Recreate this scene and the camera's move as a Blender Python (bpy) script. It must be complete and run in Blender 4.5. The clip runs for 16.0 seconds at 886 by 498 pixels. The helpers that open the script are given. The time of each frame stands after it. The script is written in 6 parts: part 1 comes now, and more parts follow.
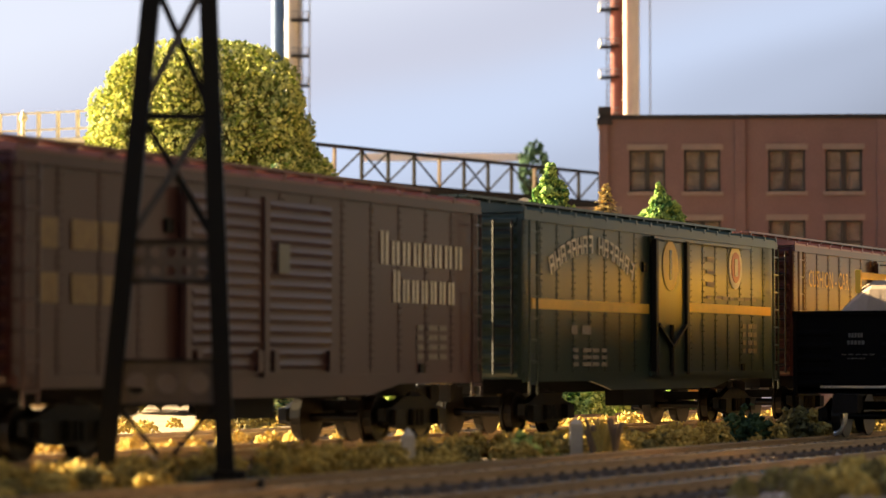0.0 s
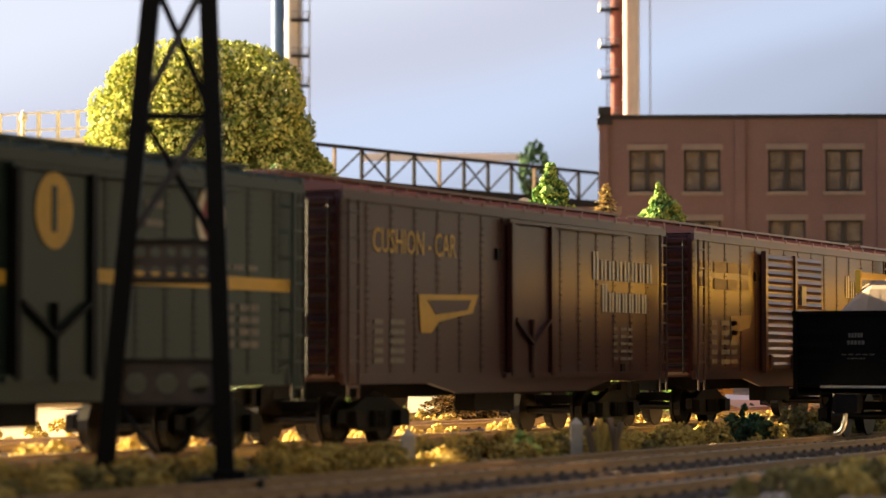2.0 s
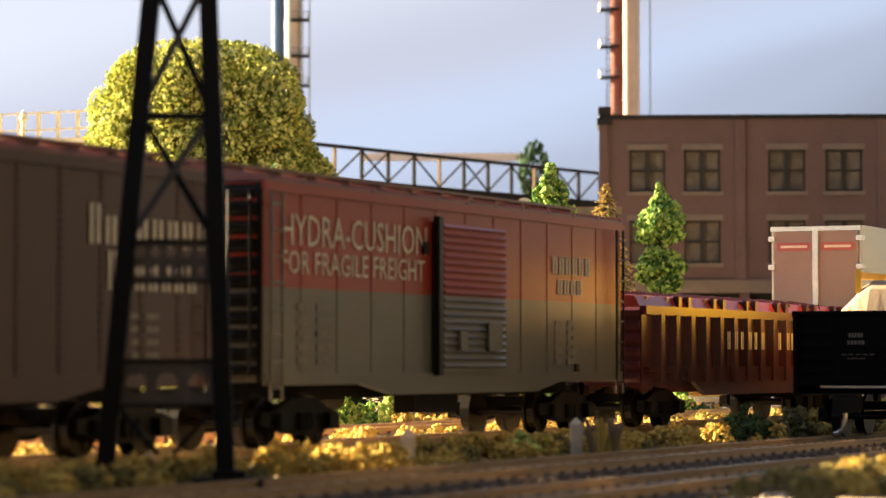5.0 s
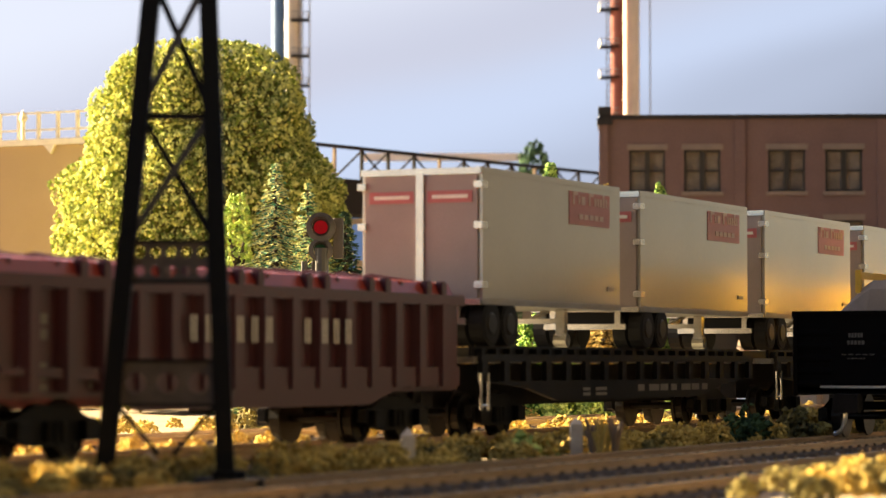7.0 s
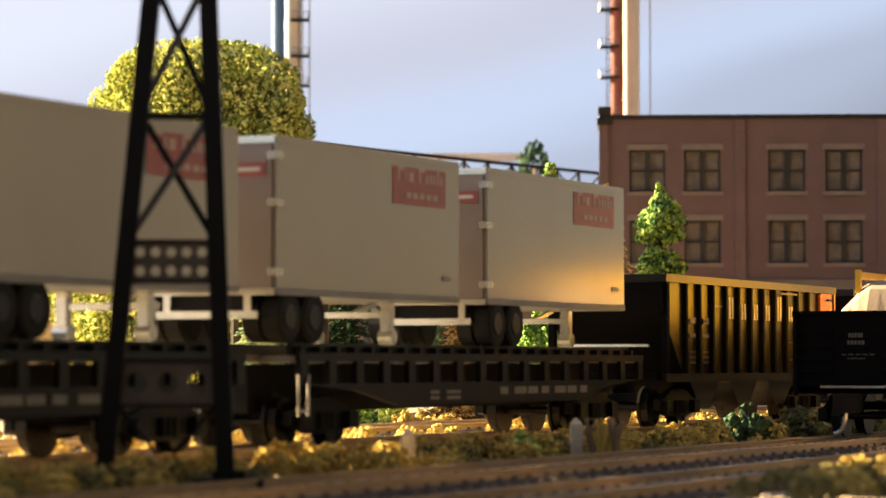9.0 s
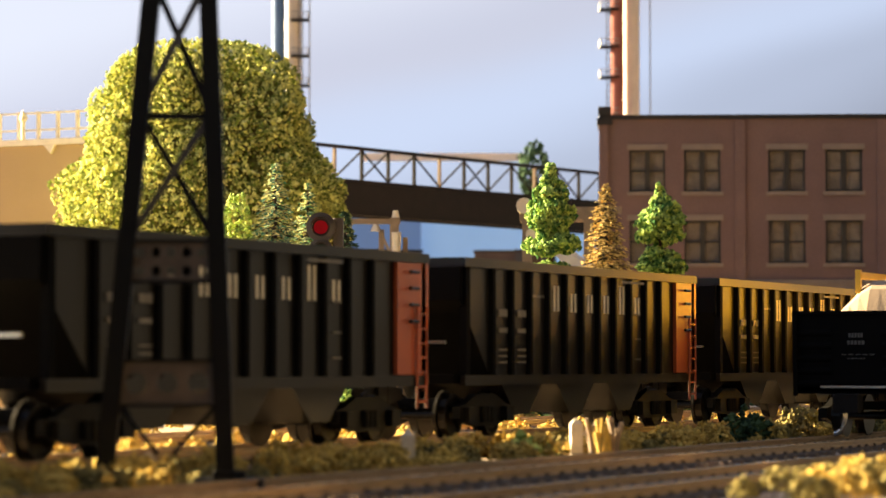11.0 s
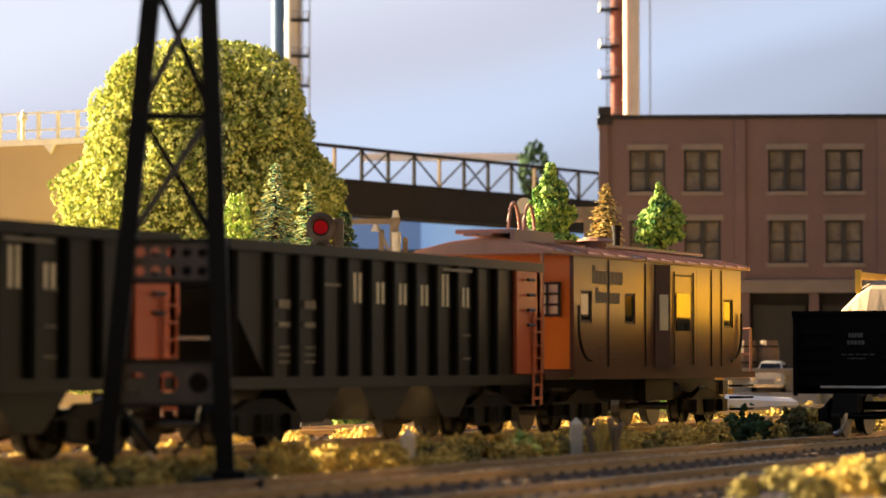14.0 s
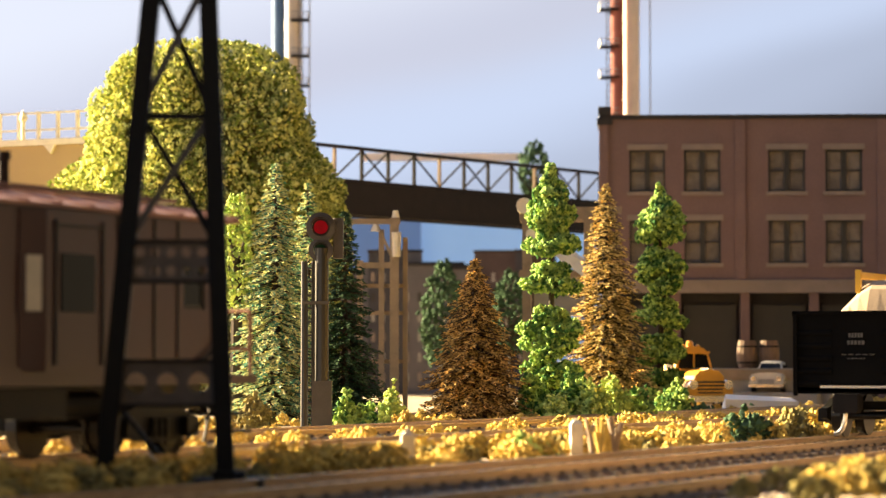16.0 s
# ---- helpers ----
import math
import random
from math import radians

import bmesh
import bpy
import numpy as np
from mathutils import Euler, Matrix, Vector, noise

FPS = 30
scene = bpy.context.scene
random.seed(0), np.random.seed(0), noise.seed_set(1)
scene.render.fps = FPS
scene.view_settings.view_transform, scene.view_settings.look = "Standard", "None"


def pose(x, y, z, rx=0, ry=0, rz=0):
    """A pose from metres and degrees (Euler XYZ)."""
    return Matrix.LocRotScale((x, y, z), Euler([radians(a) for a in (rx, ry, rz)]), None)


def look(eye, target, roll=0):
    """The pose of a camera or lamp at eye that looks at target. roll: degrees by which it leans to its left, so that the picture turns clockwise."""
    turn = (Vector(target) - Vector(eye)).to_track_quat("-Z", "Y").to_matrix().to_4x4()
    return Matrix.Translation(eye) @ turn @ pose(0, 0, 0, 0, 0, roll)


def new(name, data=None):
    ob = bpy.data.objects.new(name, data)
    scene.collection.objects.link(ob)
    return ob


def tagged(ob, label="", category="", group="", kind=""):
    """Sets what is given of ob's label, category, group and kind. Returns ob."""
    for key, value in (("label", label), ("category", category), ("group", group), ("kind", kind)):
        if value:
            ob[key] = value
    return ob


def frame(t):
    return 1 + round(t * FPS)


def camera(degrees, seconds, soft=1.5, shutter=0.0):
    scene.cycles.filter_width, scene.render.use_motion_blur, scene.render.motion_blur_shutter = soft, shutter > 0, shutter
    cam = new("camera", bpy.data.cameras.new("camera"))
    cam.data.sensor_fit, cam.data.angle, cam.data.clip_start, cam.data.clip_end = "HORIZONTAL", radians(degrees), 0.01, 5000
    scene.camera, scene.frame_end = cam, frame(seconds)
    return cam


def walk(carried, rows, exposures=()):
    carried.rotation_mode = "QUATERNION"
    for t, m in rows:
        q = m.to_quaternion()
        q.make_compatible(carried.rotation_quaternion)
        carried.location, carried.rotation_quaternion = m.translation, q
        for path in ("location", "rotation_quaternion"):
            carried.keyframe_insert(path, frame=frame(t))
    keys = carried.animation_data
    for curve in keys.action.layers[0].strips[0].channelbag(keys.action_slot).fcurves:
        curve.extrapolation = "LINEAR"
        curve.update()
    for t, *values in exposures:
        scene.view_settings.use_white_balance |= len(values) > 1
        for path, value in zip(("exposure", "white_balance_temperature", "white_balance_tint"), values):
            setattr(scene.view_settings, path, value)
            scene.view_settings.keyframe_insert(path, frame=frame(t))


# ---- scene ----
# A model railway in 1:87. All sizes below are in millimetres; MM turns them into metres.
MM = 0.001
PSI, PITCH = radians(65.03), radians(2.33)
EYE = (0.0, -269.0, 19.5)
cam = camera(17.8, 16.0, 1.3)
cam.data.dof.use_dof = True
cam.data.dof.focus_distance = 0.86
cam.data.dof.aperture_fstop = 54.0
EYE_M = Vector(EYE) * MM
AHEAD = Vector((math.sin(PSI) * math.cos(PITCH), math.cos(PSI) * math.cos(PITCH), math.sin(PITCH)))
walk(cam, [(0.0, look(EYE_M, EYE_M + AHEAD)), (16.0, look(EYE_M, EYE_M + AHEAD))],
     exposures=[(0.0, 3.08, 6800, 11), (16.0, 3.08, 6800, 11)])

# ---- light ----
SUN_FROM = Vector((0.03, 0.965, 0.36)).normalized()
world = bpy.data.worlds.new("world")
scene.world = world
world.use_nodes = True
wn = world.node_tree.nodes
sky = wn.new("ShaderNodeTexSky")
sky.sky_type, sky.sun_disc = "NISHITA", False
sky.sun_elevation = math.asin(SUN_FROM.z)
sky.sun_rotation = math.atan2(SUN_FROM.x, SUN_FROM.y)
wn["Background"].inputs["Strength"].default_value = 0.031
warm = wn.new("ShaderNodeMix")
warm.data_type, warm.blend_type = "RGBA", "MULTIPLY"
warm.inputs["Factor"].default_value = 1.0
warm.inputs["B"].default_value = (1.0, 0.96, 1.02, 1)
world.node_tree.links.new(sky.outputs[0], warm.inputs["A"])
world.node_tree.links.new(warm.outputs["Result"], wn["Background"].inputs["Color"])
sun = new("sun", bpy.data.lights.new("sun", "SUN"))
sun.data.energy, sun.data.angle, sun.data.color = 5.0, radians(0.8), (1.0, 0.79, 0.46)
sun.matrix_world = look(SUN_FROM * 3, (0, 0, 0))


# ---- materials ----
def material(name, base, rough=0.6, metal=0.0, other=None, size=3.0, fine=0.5, bump=0.0, island=0.0, spec=0.5,
             stretch=(1, 1, 1), emit=0.0, through_light=0.0, contrast=0.5):
    """Procedural surface: two colours mixed by a coarse and a fine noise (sizes in mm), with relief."""
    m = bpy.data.materials.new(name)
    m.use_nodes = True
    n, l = m.node_tree.nodes, m.node_tree.links
    p = n["Principled BSDF"]
    p.inputs["Roughness"].default_value, p.inputs["Metallic"].default_value = rough, metal
    p.inputs["Specular IOR Level"].default_value = spec
    other = other or tuple(c * 0.72 for c in base)
    tc, mp = n.new("ShaderNodeTexCoord"), n.new("ShaderNodeMapping")
    mp.inputs["Scale"].default_value = stretch
    l.new(tc.outputs["Object"], mp.inputs["Vector"])
    coarse, grain = n.new("ShaderNodeTexNoise"), n.new("ShaderNodeTexNoise")
    coarse.inputs["Scale"].default_value, coarse.inputs["Detail"].default_value = 1000.0 / size, 4
    grain.inputs["Scale"].default_value, grain.inputs["Detail"].default_value = 1000.0 / fine, 3
    for t in (coarse, grain):
        l.new(mp.outputs[0], t.inputs["Vector"])
    add = n.new("ShaderNodeMath")
    add.operation = "MULTIPLY_ADD"
    l.new(grain.outputs["Fac"], add.inputs[0])
    add.inputs[1].default_value = 0.6
    l.new(coarse.outputs["Fac"], add.inputs[2])
    ramp = n.new("ShaderNodeMapRange")
    ramp.inputs["From Min"].default_value = 0.8 - contrast * 0.6
    ramp.inputs["From Max"].default_value = 0.8 + contrast * 0.6
    fac = add.outputs[0]
    if island:
        geo = n.new("ShaderNodeNewGeometry")
        a2 = n.new("ShaderNodeMath")
        a2.operation = "MULTIPLY_ADD"
        l.new(geo.outputs["Random Per Island"], a2.inputs[0])
        a2.inputs[1].default_value = island
        a3 = n.new("ShaderNodeMath")
        a3.operation = "SUBTRACT"
        l.new(fac, a3.inputs[0])
        a3.inputs[1].default_value = island / 2
        l.new(a3.outputs[0], a2.inputs[2])
        fac = a2.outputs[0]
    l.new(fac, ramp.inputs["Value"])
    mix = n.new("ShaderNodeMix")
    mix.data_type = "RGBA"
    mix.inputs["A"].default_value, mix.inputs["B"].default_value = (*base, 1), (*other, 1)
    l.new(ramp.outputs[0], mix.inputs["Factor"])
    l.new(mix.outputs["Result"], p.inputs["Base Color"])
    if bump:
        b = n.new("ShaderNodeBump")
        b.inputs["Strength"].default_value, b.inputs["Distance"].default_value = bump, 0.0003
        l.new(add.outputs[0], b.inputs["Height"])
        l.new(b.outputs[0], p.inputs["Normal"])
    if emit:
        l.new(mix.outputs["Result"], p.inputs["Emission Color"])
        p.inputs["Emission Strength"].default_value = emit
    if through_light:
        tr = n.new("ShaderNodeBsdfTranslucent")
        l.new(mix.outputs["Result"], tr.inputs["Color"])
        ms = n.new("ShaderNodeMixShader")
        ms.inputs[0].default_value = through_light
        l.new(p.outputs[0], ms.inputs[1])
        l.new(tr.outputs[0], ms.inputs[2])
        l.new(ms.outputs[0], n["Material Output"].inputs["Surface"])
    return m


PAINT = dict(rough=0.29, spec=0.45, size=14, fine=0.8, bump=0.05, contrast=0.8)
M = {
    "oxide": material("oxide_paint", (0.09, 0.043, 0.042), other=(0.068, 0.033, 0.032), **PAINT),
    "oxide_roof": material("oxide_roof", (0.24, 0.1, 0.08), other=(0.16, 0.06, 0.05), **PAINT),
    "green": material("dark_green_paint", (0.026, 0.046, 0.04), other=(0.019, 0.034, 0.03), **PAINT),
    "redorange": material("vermilion_paint", (0.38, 0.05, 0.028), other=(0.3, 0.038, 0.023), **PAINT),
    "grey": material("grey_paint", (0.19, 0.18, 0.15), other=(0.14, 0.13, 0.11), **PAINT),
    # Oxide car ends: darker than the sides, standing in for shade in the gaps.
    "maroon": material("end_shade_maroon", (0.05, 0.013, 0.012), other=(0.036, 0.009, 0.009), **PAINT),
    "wine": material("wine_red_paint", (0.085, 0.019, 0.023), other=(0.062, 0.014, 0.017), **PAINT),
    "black": material("black_paint", (0.007, 0.0065, 0.0065), other=(0.012, 0.0105, 0.0095), rough=0.31, spec=0.24, size=14, fine=0.8, bump=0.05, contrast=0.8),
    "black_car": material("dull_black_car_paint", (0.007, 0.0065, 0.0065), other=(0.012, 0.011, 0.01), rough=0.45, spec=0.15, size=14, fine=0.8, bump=0.08, contrast=0.8),
    # Blacker copy of black: shade on hopper ends, stakes and the parked gondola.
    "black_shade": material("shaded_black_paint", (0.0035, 0.0033, 0.0033), other=(0.006, 0.0055, 0.005), rough=0.7, size=14, fine=0.8, bump=0.05, spec=0.03),
    "black_matt": material("black_plastic", (0.005, 0.0048, 0.005), rough=0.5, spec=0.16, other=(0.008, 0.0075, 0.007), size=4, bump=0.1),
    "silver": material("silver_paint", (0.48, 0.455, 0.405), other=(0.42, 0.395, 0.355), rough=0.24, metal=0.45, size=20, fine=1, contrast=0.8),
    # Trailer rear doors: darker than the silver body, their shade set in colour.
    "door_shade": material("shaded_door_paint", (0.30, 0.235, 0.20), other=(0.25, 0.195, 0.165), rough=0.5, size=10),
    "bright": material("bright_metal", (0.75, 0.72, 0.66), rough=0.25, metal=0.8, size=5),
    "orange": material("orange_end_paint", (0.55, 0.12, 0.05), other=(0.42, 0.09, 0.04), **PAINT),
    "cab": material("caboose_brown", (0.08, 0.036, 0.032), other=(0.062, 0.028, 0.025), **PAINT),
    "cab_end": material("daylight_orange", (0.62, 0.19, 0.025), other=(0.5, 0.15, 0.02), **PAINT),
    "cab_roof": material("caboose_roof", (0.36, 0.17, 0.11), other=(0.26, 0.12, 0.08), rough=0.5, size=5, bump=0.1),
    "white": material("white_lettering", (0.78, 0.72, 0.6), other=(0.6, 0.55, 0.45), rough=0.5, size=3),
    "yellow": material("yellow_lettering", (0.75, 0.45, 0.06), other=(0.6, 0.36, 0.05), rough=0.4, size=3),
    "sign_pale": material("pale_sign_lettering", (0.62, 0.44, 0.38), other=(0.52, 0.36, 0.31), rough=0.5, size=3),
    "signred": material("sign_red", (0.42, 0.11, 0.1), other=(0.36, 0.09, 0.085), rough=0.4, size=3),
    "rubber": material("tyre_rubber", (0.009, 0.0088, 0.0085), rough=0.75, spec=0.25, other=(0.016, 0.015, 0.014), size=2),
    "wheel": material("wheel_metal", (0.022, 0.018, 0.015), rough=0.4, metal=0.6, other=(0.012, 0.01, 0.008), size=2),
    "rail": material("weathered_rail", (0.5, 0.36, 0.22), rough=0.42, metal=0.3, other=(0.34, 0.23, 0.14), size=6, bump=0.1),
    "railtop": material("polished_rail_head", (0.55, 0.48, 0.38), rough=0.25, metal=0.9, size=6),
    "tie": material("brown_tie", (0.16, 0.115, 0.08), rough=0.85, other=(0.085, 0.06, 0.043), size=3, bump=0.4),
    "ground": material("earth", (0.41, 0.31, 0.195), rough=0.95, other=(0.24, 0.178, 0.11), size=9, fine=0.8, bump=0.8),
    "ballast": material("ballast_grain", (0.72, 0.61, 0.52), rough=0.9, other=(0.42, 0.34, 0.28), size=3, island=0.8, bump=0.3),
    "brick": material("brick_paint", (0.165, 0.104, 0.1), rough=0.8, other=(0.118, 0.075, 0.073), size=22, fine=1.2, bump=0.25),
    "trim": material("sandstone_trim", (0.23, 0.185, 0.16), rough=0.8, other=(0.17, 0.138, 0.12), size=8, bump=0.2),
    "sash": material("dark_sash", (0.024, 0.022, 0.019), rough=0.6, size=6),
    "blind": material("brown_paper_blind", (0.24, 0.205, 0.17), rough=0.8, other=(0.09, 0.074, 0.06), size=7, bump=0.2),
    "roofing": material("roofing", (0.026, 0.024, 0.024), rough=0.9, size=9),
    "steel": material("black_bridge_steel", (0.008, 0.007, 0.0068), rough=0.6, spec=0.12, other=(0.016, 0.013, 0.011), size=6),
    "concrete": material("tan_concrete", (0.42, 0.30, 0.16), rough=0.9, other=(0.34, 0.235, 0.12), size=20, fine=1.0, bump=0.15, contrast=0.9),
    "rail_white": material("white_railing", (0.75, 0.68, 0.56), rough=0.6, other=(0.6, 0.54, 0.44), size=4),
    "tan": material("canvas_tarp", (0.3, 0.22, 0.155), rough=0.9, other=(0.23, 0.17, 0.12), size=6, bump=0.3),
    "yellowpaint": material("yellow_machine_paint", (0.80, 0.46, 0.02), rough=0.4, other=(0.68, 0.38, 0.02), size=6),
    "wood": material("light_weathered_wood", (0.32, 0.24, 0.165), rough=0.85, other=(0.2, 0.15, 0.1), size=5, bump=0.3),
    "cask": material("dark_cask_wood", (0.17, 0.105, 0.065), rough=0.8, other=(0.1, 0.062, 0.04), size=4, bump=0.3, stretch=(3, 3, 0.5)),
    "post": material("white_post", (0.8, 0.73, 0.6), rough=0.8, other=(0.6, 0.53, 0.43), size=3, bump=0.2),
    "bark": material("bark", (0.05, 0.036, 0.025), rough=0.95, other=(0.03, 0.022, 0.016), size=3, bump=0.5),
    "leaf_yellow": material("yellow_green_foliage", (0.88, 0.88, 0.35), rough=0.9, spec=0.08, other=(0.2, 0.26, 0.055), size=7, island=1.2, through_light=0.25),
    # Inner clumps of the yellow tree, darkened for the shade inside its crown.
    "leaf_olive": material("olive_shade_foliage", (0.22, 0.21, 0.05), rough=0.9, spec=0.08, other=(0.11, 0.105, 0.03), size=5),
    "leaf_green": material("bright_green_foliage", (0.43, 0.6, 0.17), rough=0.9, spec=0.08, other=(0.05, 0.14, 0.04), size=5, island=0.9, through_light=0.2),
    "leaf_mint": material("pale_green_foliage", (0.64, 0.74, 0.22), rough=0.9, spec=0.08, other=(0.24, 0.36, 0.1), size=5, island=0.9, through_light=0.2),
    # Pale and teal needles hold the sunlit and shaded tones, mixed at random.
    "leaf_spruce": material("blue_spruce_needles", (0.84, 0.8, 0.42), rough=0.9, spec=0.08, other=(0.1, 0.3, 0.21), size=4, island=1.2, through_light=0.15),
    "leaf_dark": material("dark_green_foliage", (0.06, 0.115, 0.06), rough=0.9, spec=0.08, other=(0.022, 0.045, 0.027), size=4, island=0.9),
    "leaf_autumn": material("autumn_foliage", (0.86, 0.67, 0.29), rough=0.9, spec=0.08, other=(0.24, 0.18, 0.06), size=4, island=1.2, through_light=0.2),
    # The dark second brown adds the contrast of lit and shaded needles.
    "leaf_brown": material("brown_needles", (0.7, 0.47, 0.16), rough=0.9, spec=0.08, other=(0.13, 0.075, 0.03), size=4, island=1.2, through_light=0.15),
    "scrub": material("straw_scrub", (0.8, 0.62, 0.19), rough=0.9, spec=0.08, other=(0.46, 0.33, 0.1), size=8, island=0.9, through_light=0.2),
    "scrub_olive": material("olive_scrub", (0.36, 0.3, 0.11), rough=0.9, spec=0.08, other=(0.16, 0.135, 0.06), size=8, island=0.9, through_light=0.15),
    "plate_dust": material("dusty_plate", (0.14, 0.112, 0.09), rough=0.85, spec=0.2, other=(0.08, 0.065, 0.054), size=4, bump=0.2),
    "signal_black": material("signal_black", (0.007, 0.0065, 0.006), rough=0.4, size=4),
    "signal_grey": material("signal_grey", (0.05, 0.044, 0.04), rough=0.55, other=(0.028, 0.025, 0.023), size=4),
    "lens_red": material("red_lens", (0.26, 0.005, 0.012), rough=0.12, size=4, emit=0.016),
    "lens_green": material("green_lens", (0.01, 0.06, 0.03), rough=0.12, size=4),
    "stack_red": material("stack_red", (0.36, 0.12, 0.1), rough=0.8, other=(0.28, 0.09, 0.075), size=9),
    "stack_white": material("stack_white", (0.86, 0.78, 0.7), rough=0.8, other=(0.74, 0.66, 0.58), size=9),
    "stack_blue": material("stack_blue", (0.09, 0.19, 0.4), rough=0.7, other=(0.075, 0.16, 0.34), size=9),
    "truck_yellow": material("truck_yellow", (0.62, 0.30, 0.03), rough=0.3, other=(0.52, 0.25, 0.03), size=6),
    "car_white": material("car_pale", (0.66, 0.62, 0.54), rough=0.25, size=6),
    "glass": material("dark_glass", (0.012, 0.012, 0.012), rough=0.06, spec=0.25, size=6),
    "room": material("unseen_room_black", (0.007, 0.007, 0.009), rough=0.9, other=(0.005, 0.005, 0.007), size=200, fine=5),
    "faint_yellow": material("faded_yellow_lettering", (0.30, 0.20, 0.07), other=(0.2, 0.12, 0.05), rough=0.5, size=2),
    "dim": material("dim_lettering", (0.10, 0.09, 0.078), other=(0.06, 0.053, 0.045), rough=0.6, size=2),
    "faint": material("faded_lettering", (0.26, 0.235, 0.2), other=(0.17, 0.15, 0.13), rough=0.6, size=2),
    "tin": material("grey_tin", (0.30, 0.29, 0.28), rough=0.5, metal=0.3, size=6),
    # Hill boards glow faintly by themselves, standing in for light on the paint.
    "hill_dark": material("backdrop_dark_blue_glow", (0.10, 0.17, 0.34), rough=1.0, spec=0.0, other=(0.085, 0.145, 0.29), size=60, emit=0.075),
    "hill_light": material("backdrop_light_blue_glow", (0.22, 0.36, 0.58), rough=1.0, spec=0.0, other=(0.19, 0.32, 0.53), size=60, emit=0.095),
    # Town walls darkened and bluish, with the shade they stand in put into colour.
    "town": material("town_grey", (0.045, 0.047, 0.06), rough=0.9, other=(0.03, 0.031, 0.04), size=7),
    "town_red": material("town_brick", (0.065, 0.045, 0.047), rough=0.9, other=(0.045, 0.032, 0.034), size=7),
    "town_pale": material("town_plaster", (0.11, 0.105, 0.115), rough=0.9, other=(0.08, 0.077, 0.085), size=7),
}


# ---- mesh helpers ----
class Shape:
    """Collects vertices and faces in millimetres."""

    def __init__(self):
        self.v, self.f = [], []

    def add(self, verts, faces):
        o = len(self.v)
        self.v += [tuple(p) for p in verts]
        self.f += [tuple(i + o for i in fc) for fc in faces]
        return self

    def box(self, x0, x1, y0, y1, z0, z1, c=0.0):
        if c <= 0:
            v = [(x, y, z) for x in (x0, x1) for y in (y0, y1) for z in (z0, z1)]
            return self.add(v, [(0, 1, 3, 2), (4, 6, 7, 5), (0, 4, 5, 1), (2, 3, 7, 6), (0, 2, 6, 4), (1, 5, 7, 3)])
        bm = bmesh.new()
        for x, sx in ((x0, 1), (x1, -1)):
            for y, sy in ((y0, 1), (y1, -1)):
                for z, sz in ((z0, 1), (z1, -1)):
                    bm.verts.new((x + sx * c, y, z)), bm.verts.new((x, y + sy * c, z)), bm.verts.new((x, y, z + sz * c))
        bmesh.ops.convex_hull(bm, input=bm.verts)
        bm.verts.index_update()
        self.add([p.co[:] for p in bm.verts], [[p.index for p in fc.verts] for fc in bm.faces])
        bm.free()
        return self

    def tube(self, a, b, r0, r1=None, n=8):
        r1 = r0 if r1 is None else r1
        a, b = Vector(a), Vector(b)
        q = (b - a).to_track_quat("Z", "Y")
        ring = [q @ Vector((math.cos(t * 2 * math.pi / n), math.sin(t * 2 * math.pi / n), 0)) for t in range(n)]
        v = [a + p * r0 for p in ring] + [b + p * r1 for p in ring]
        f = [(i, (i + 1) % n, n + (i + 1) % n, n + i) for i in range(n)] + [tuple(range(n))[::-1], tuple(range(n, 2 * n))]
        return self.add(v, f)

    def sweep(self, path, r, n=6):
        """One round bar along a bent path."""
        path = [Vector(p) for p in path]
        rings = []
        for i, p in enumerate(path):
            e = (path[min(i + 1, len(path) - 1)] - path[max(i - 1, 0)]).normalized()
            u = e.cross(Vector((0.31, 0.23, 0.92))).normalized()
            w = e.cross(u)
            rings += [p + (u * math.cos(k * 2 * math.pi / n) + w * math.sin(k * 2 * math.pi / n)) * r for k in range(n)]
        m = len(path)
        f = [(i * n + k, i * n + (k + 1) % n, (i + 1) * n + (k + 1) % n, (i + 1) * n + k) for i in range(m - 1) for k in range(n)]
        return self.add(rings, f + [tuple(range(n))[::-1], tuple(range((m - 1) * n, m * n))])

    def lathe(self, prof, n=16, at=(0, 0, 0)):
        """A closed solid of turning about z; prof: (radius, height) rows."""
        v = [(at[0] + r * math.cos(k * 2 * math.pi / n), at[1] + r * math.sin(k * 2 * math.pi / n), at[2] + z) for r, z in prof for k in range(n)]
        m = len(prof)
        f = [(i * n + k, i * n + (k + 1) % n, (i + 1) * n + (k + 1) % n, (i + 1) * n + k) for i in range(m - 1) for k in range(n)]
        return self.add(v, f + [tuple(range(n))[::-1], tuple(range((m - 1) * n, m * n))])

    def beam(self, a, b, w, d, up=(0, 0, 1)):
        """A rectangular bar from a to b, w across and d along up."""
        a, b, up = Vector(a), Vector(b), Vector(up)
        e = (b - a).normalized()
        s = e.cross(up).normalized() * w / 2
        u = s.cross(e).normalized() * d / 2
        v = [p + i * s + j * u for p in (a, b) for i, j in ((-1, -1), (1, -1), (1, 1), (-1, 1))]
        return self.add(v, [(0, 3, 2, 1), (4, 5, 6, 7), (0, 1, 5, 4), (1, 2, 6, 5), (2, 3, 7, 6), (3, 0, 4, 7)])

    def extrude(self, outline, axis, a, b):
        """A polygon drawn across axis ('x': outline in y, z; 'y': in x, z; 'z': in x, y), from a to b."""
        n = len(outline)
        put = {"x": lambda p, k: (k, p[0], p[1]), "y": lambda p, k: (p[0], k, p[1]), "z": lambda p, k: (p[0], p[1], k)}[axis]
        v = [put(p, a) for p in outline] + [put(p, b) for p in outline]
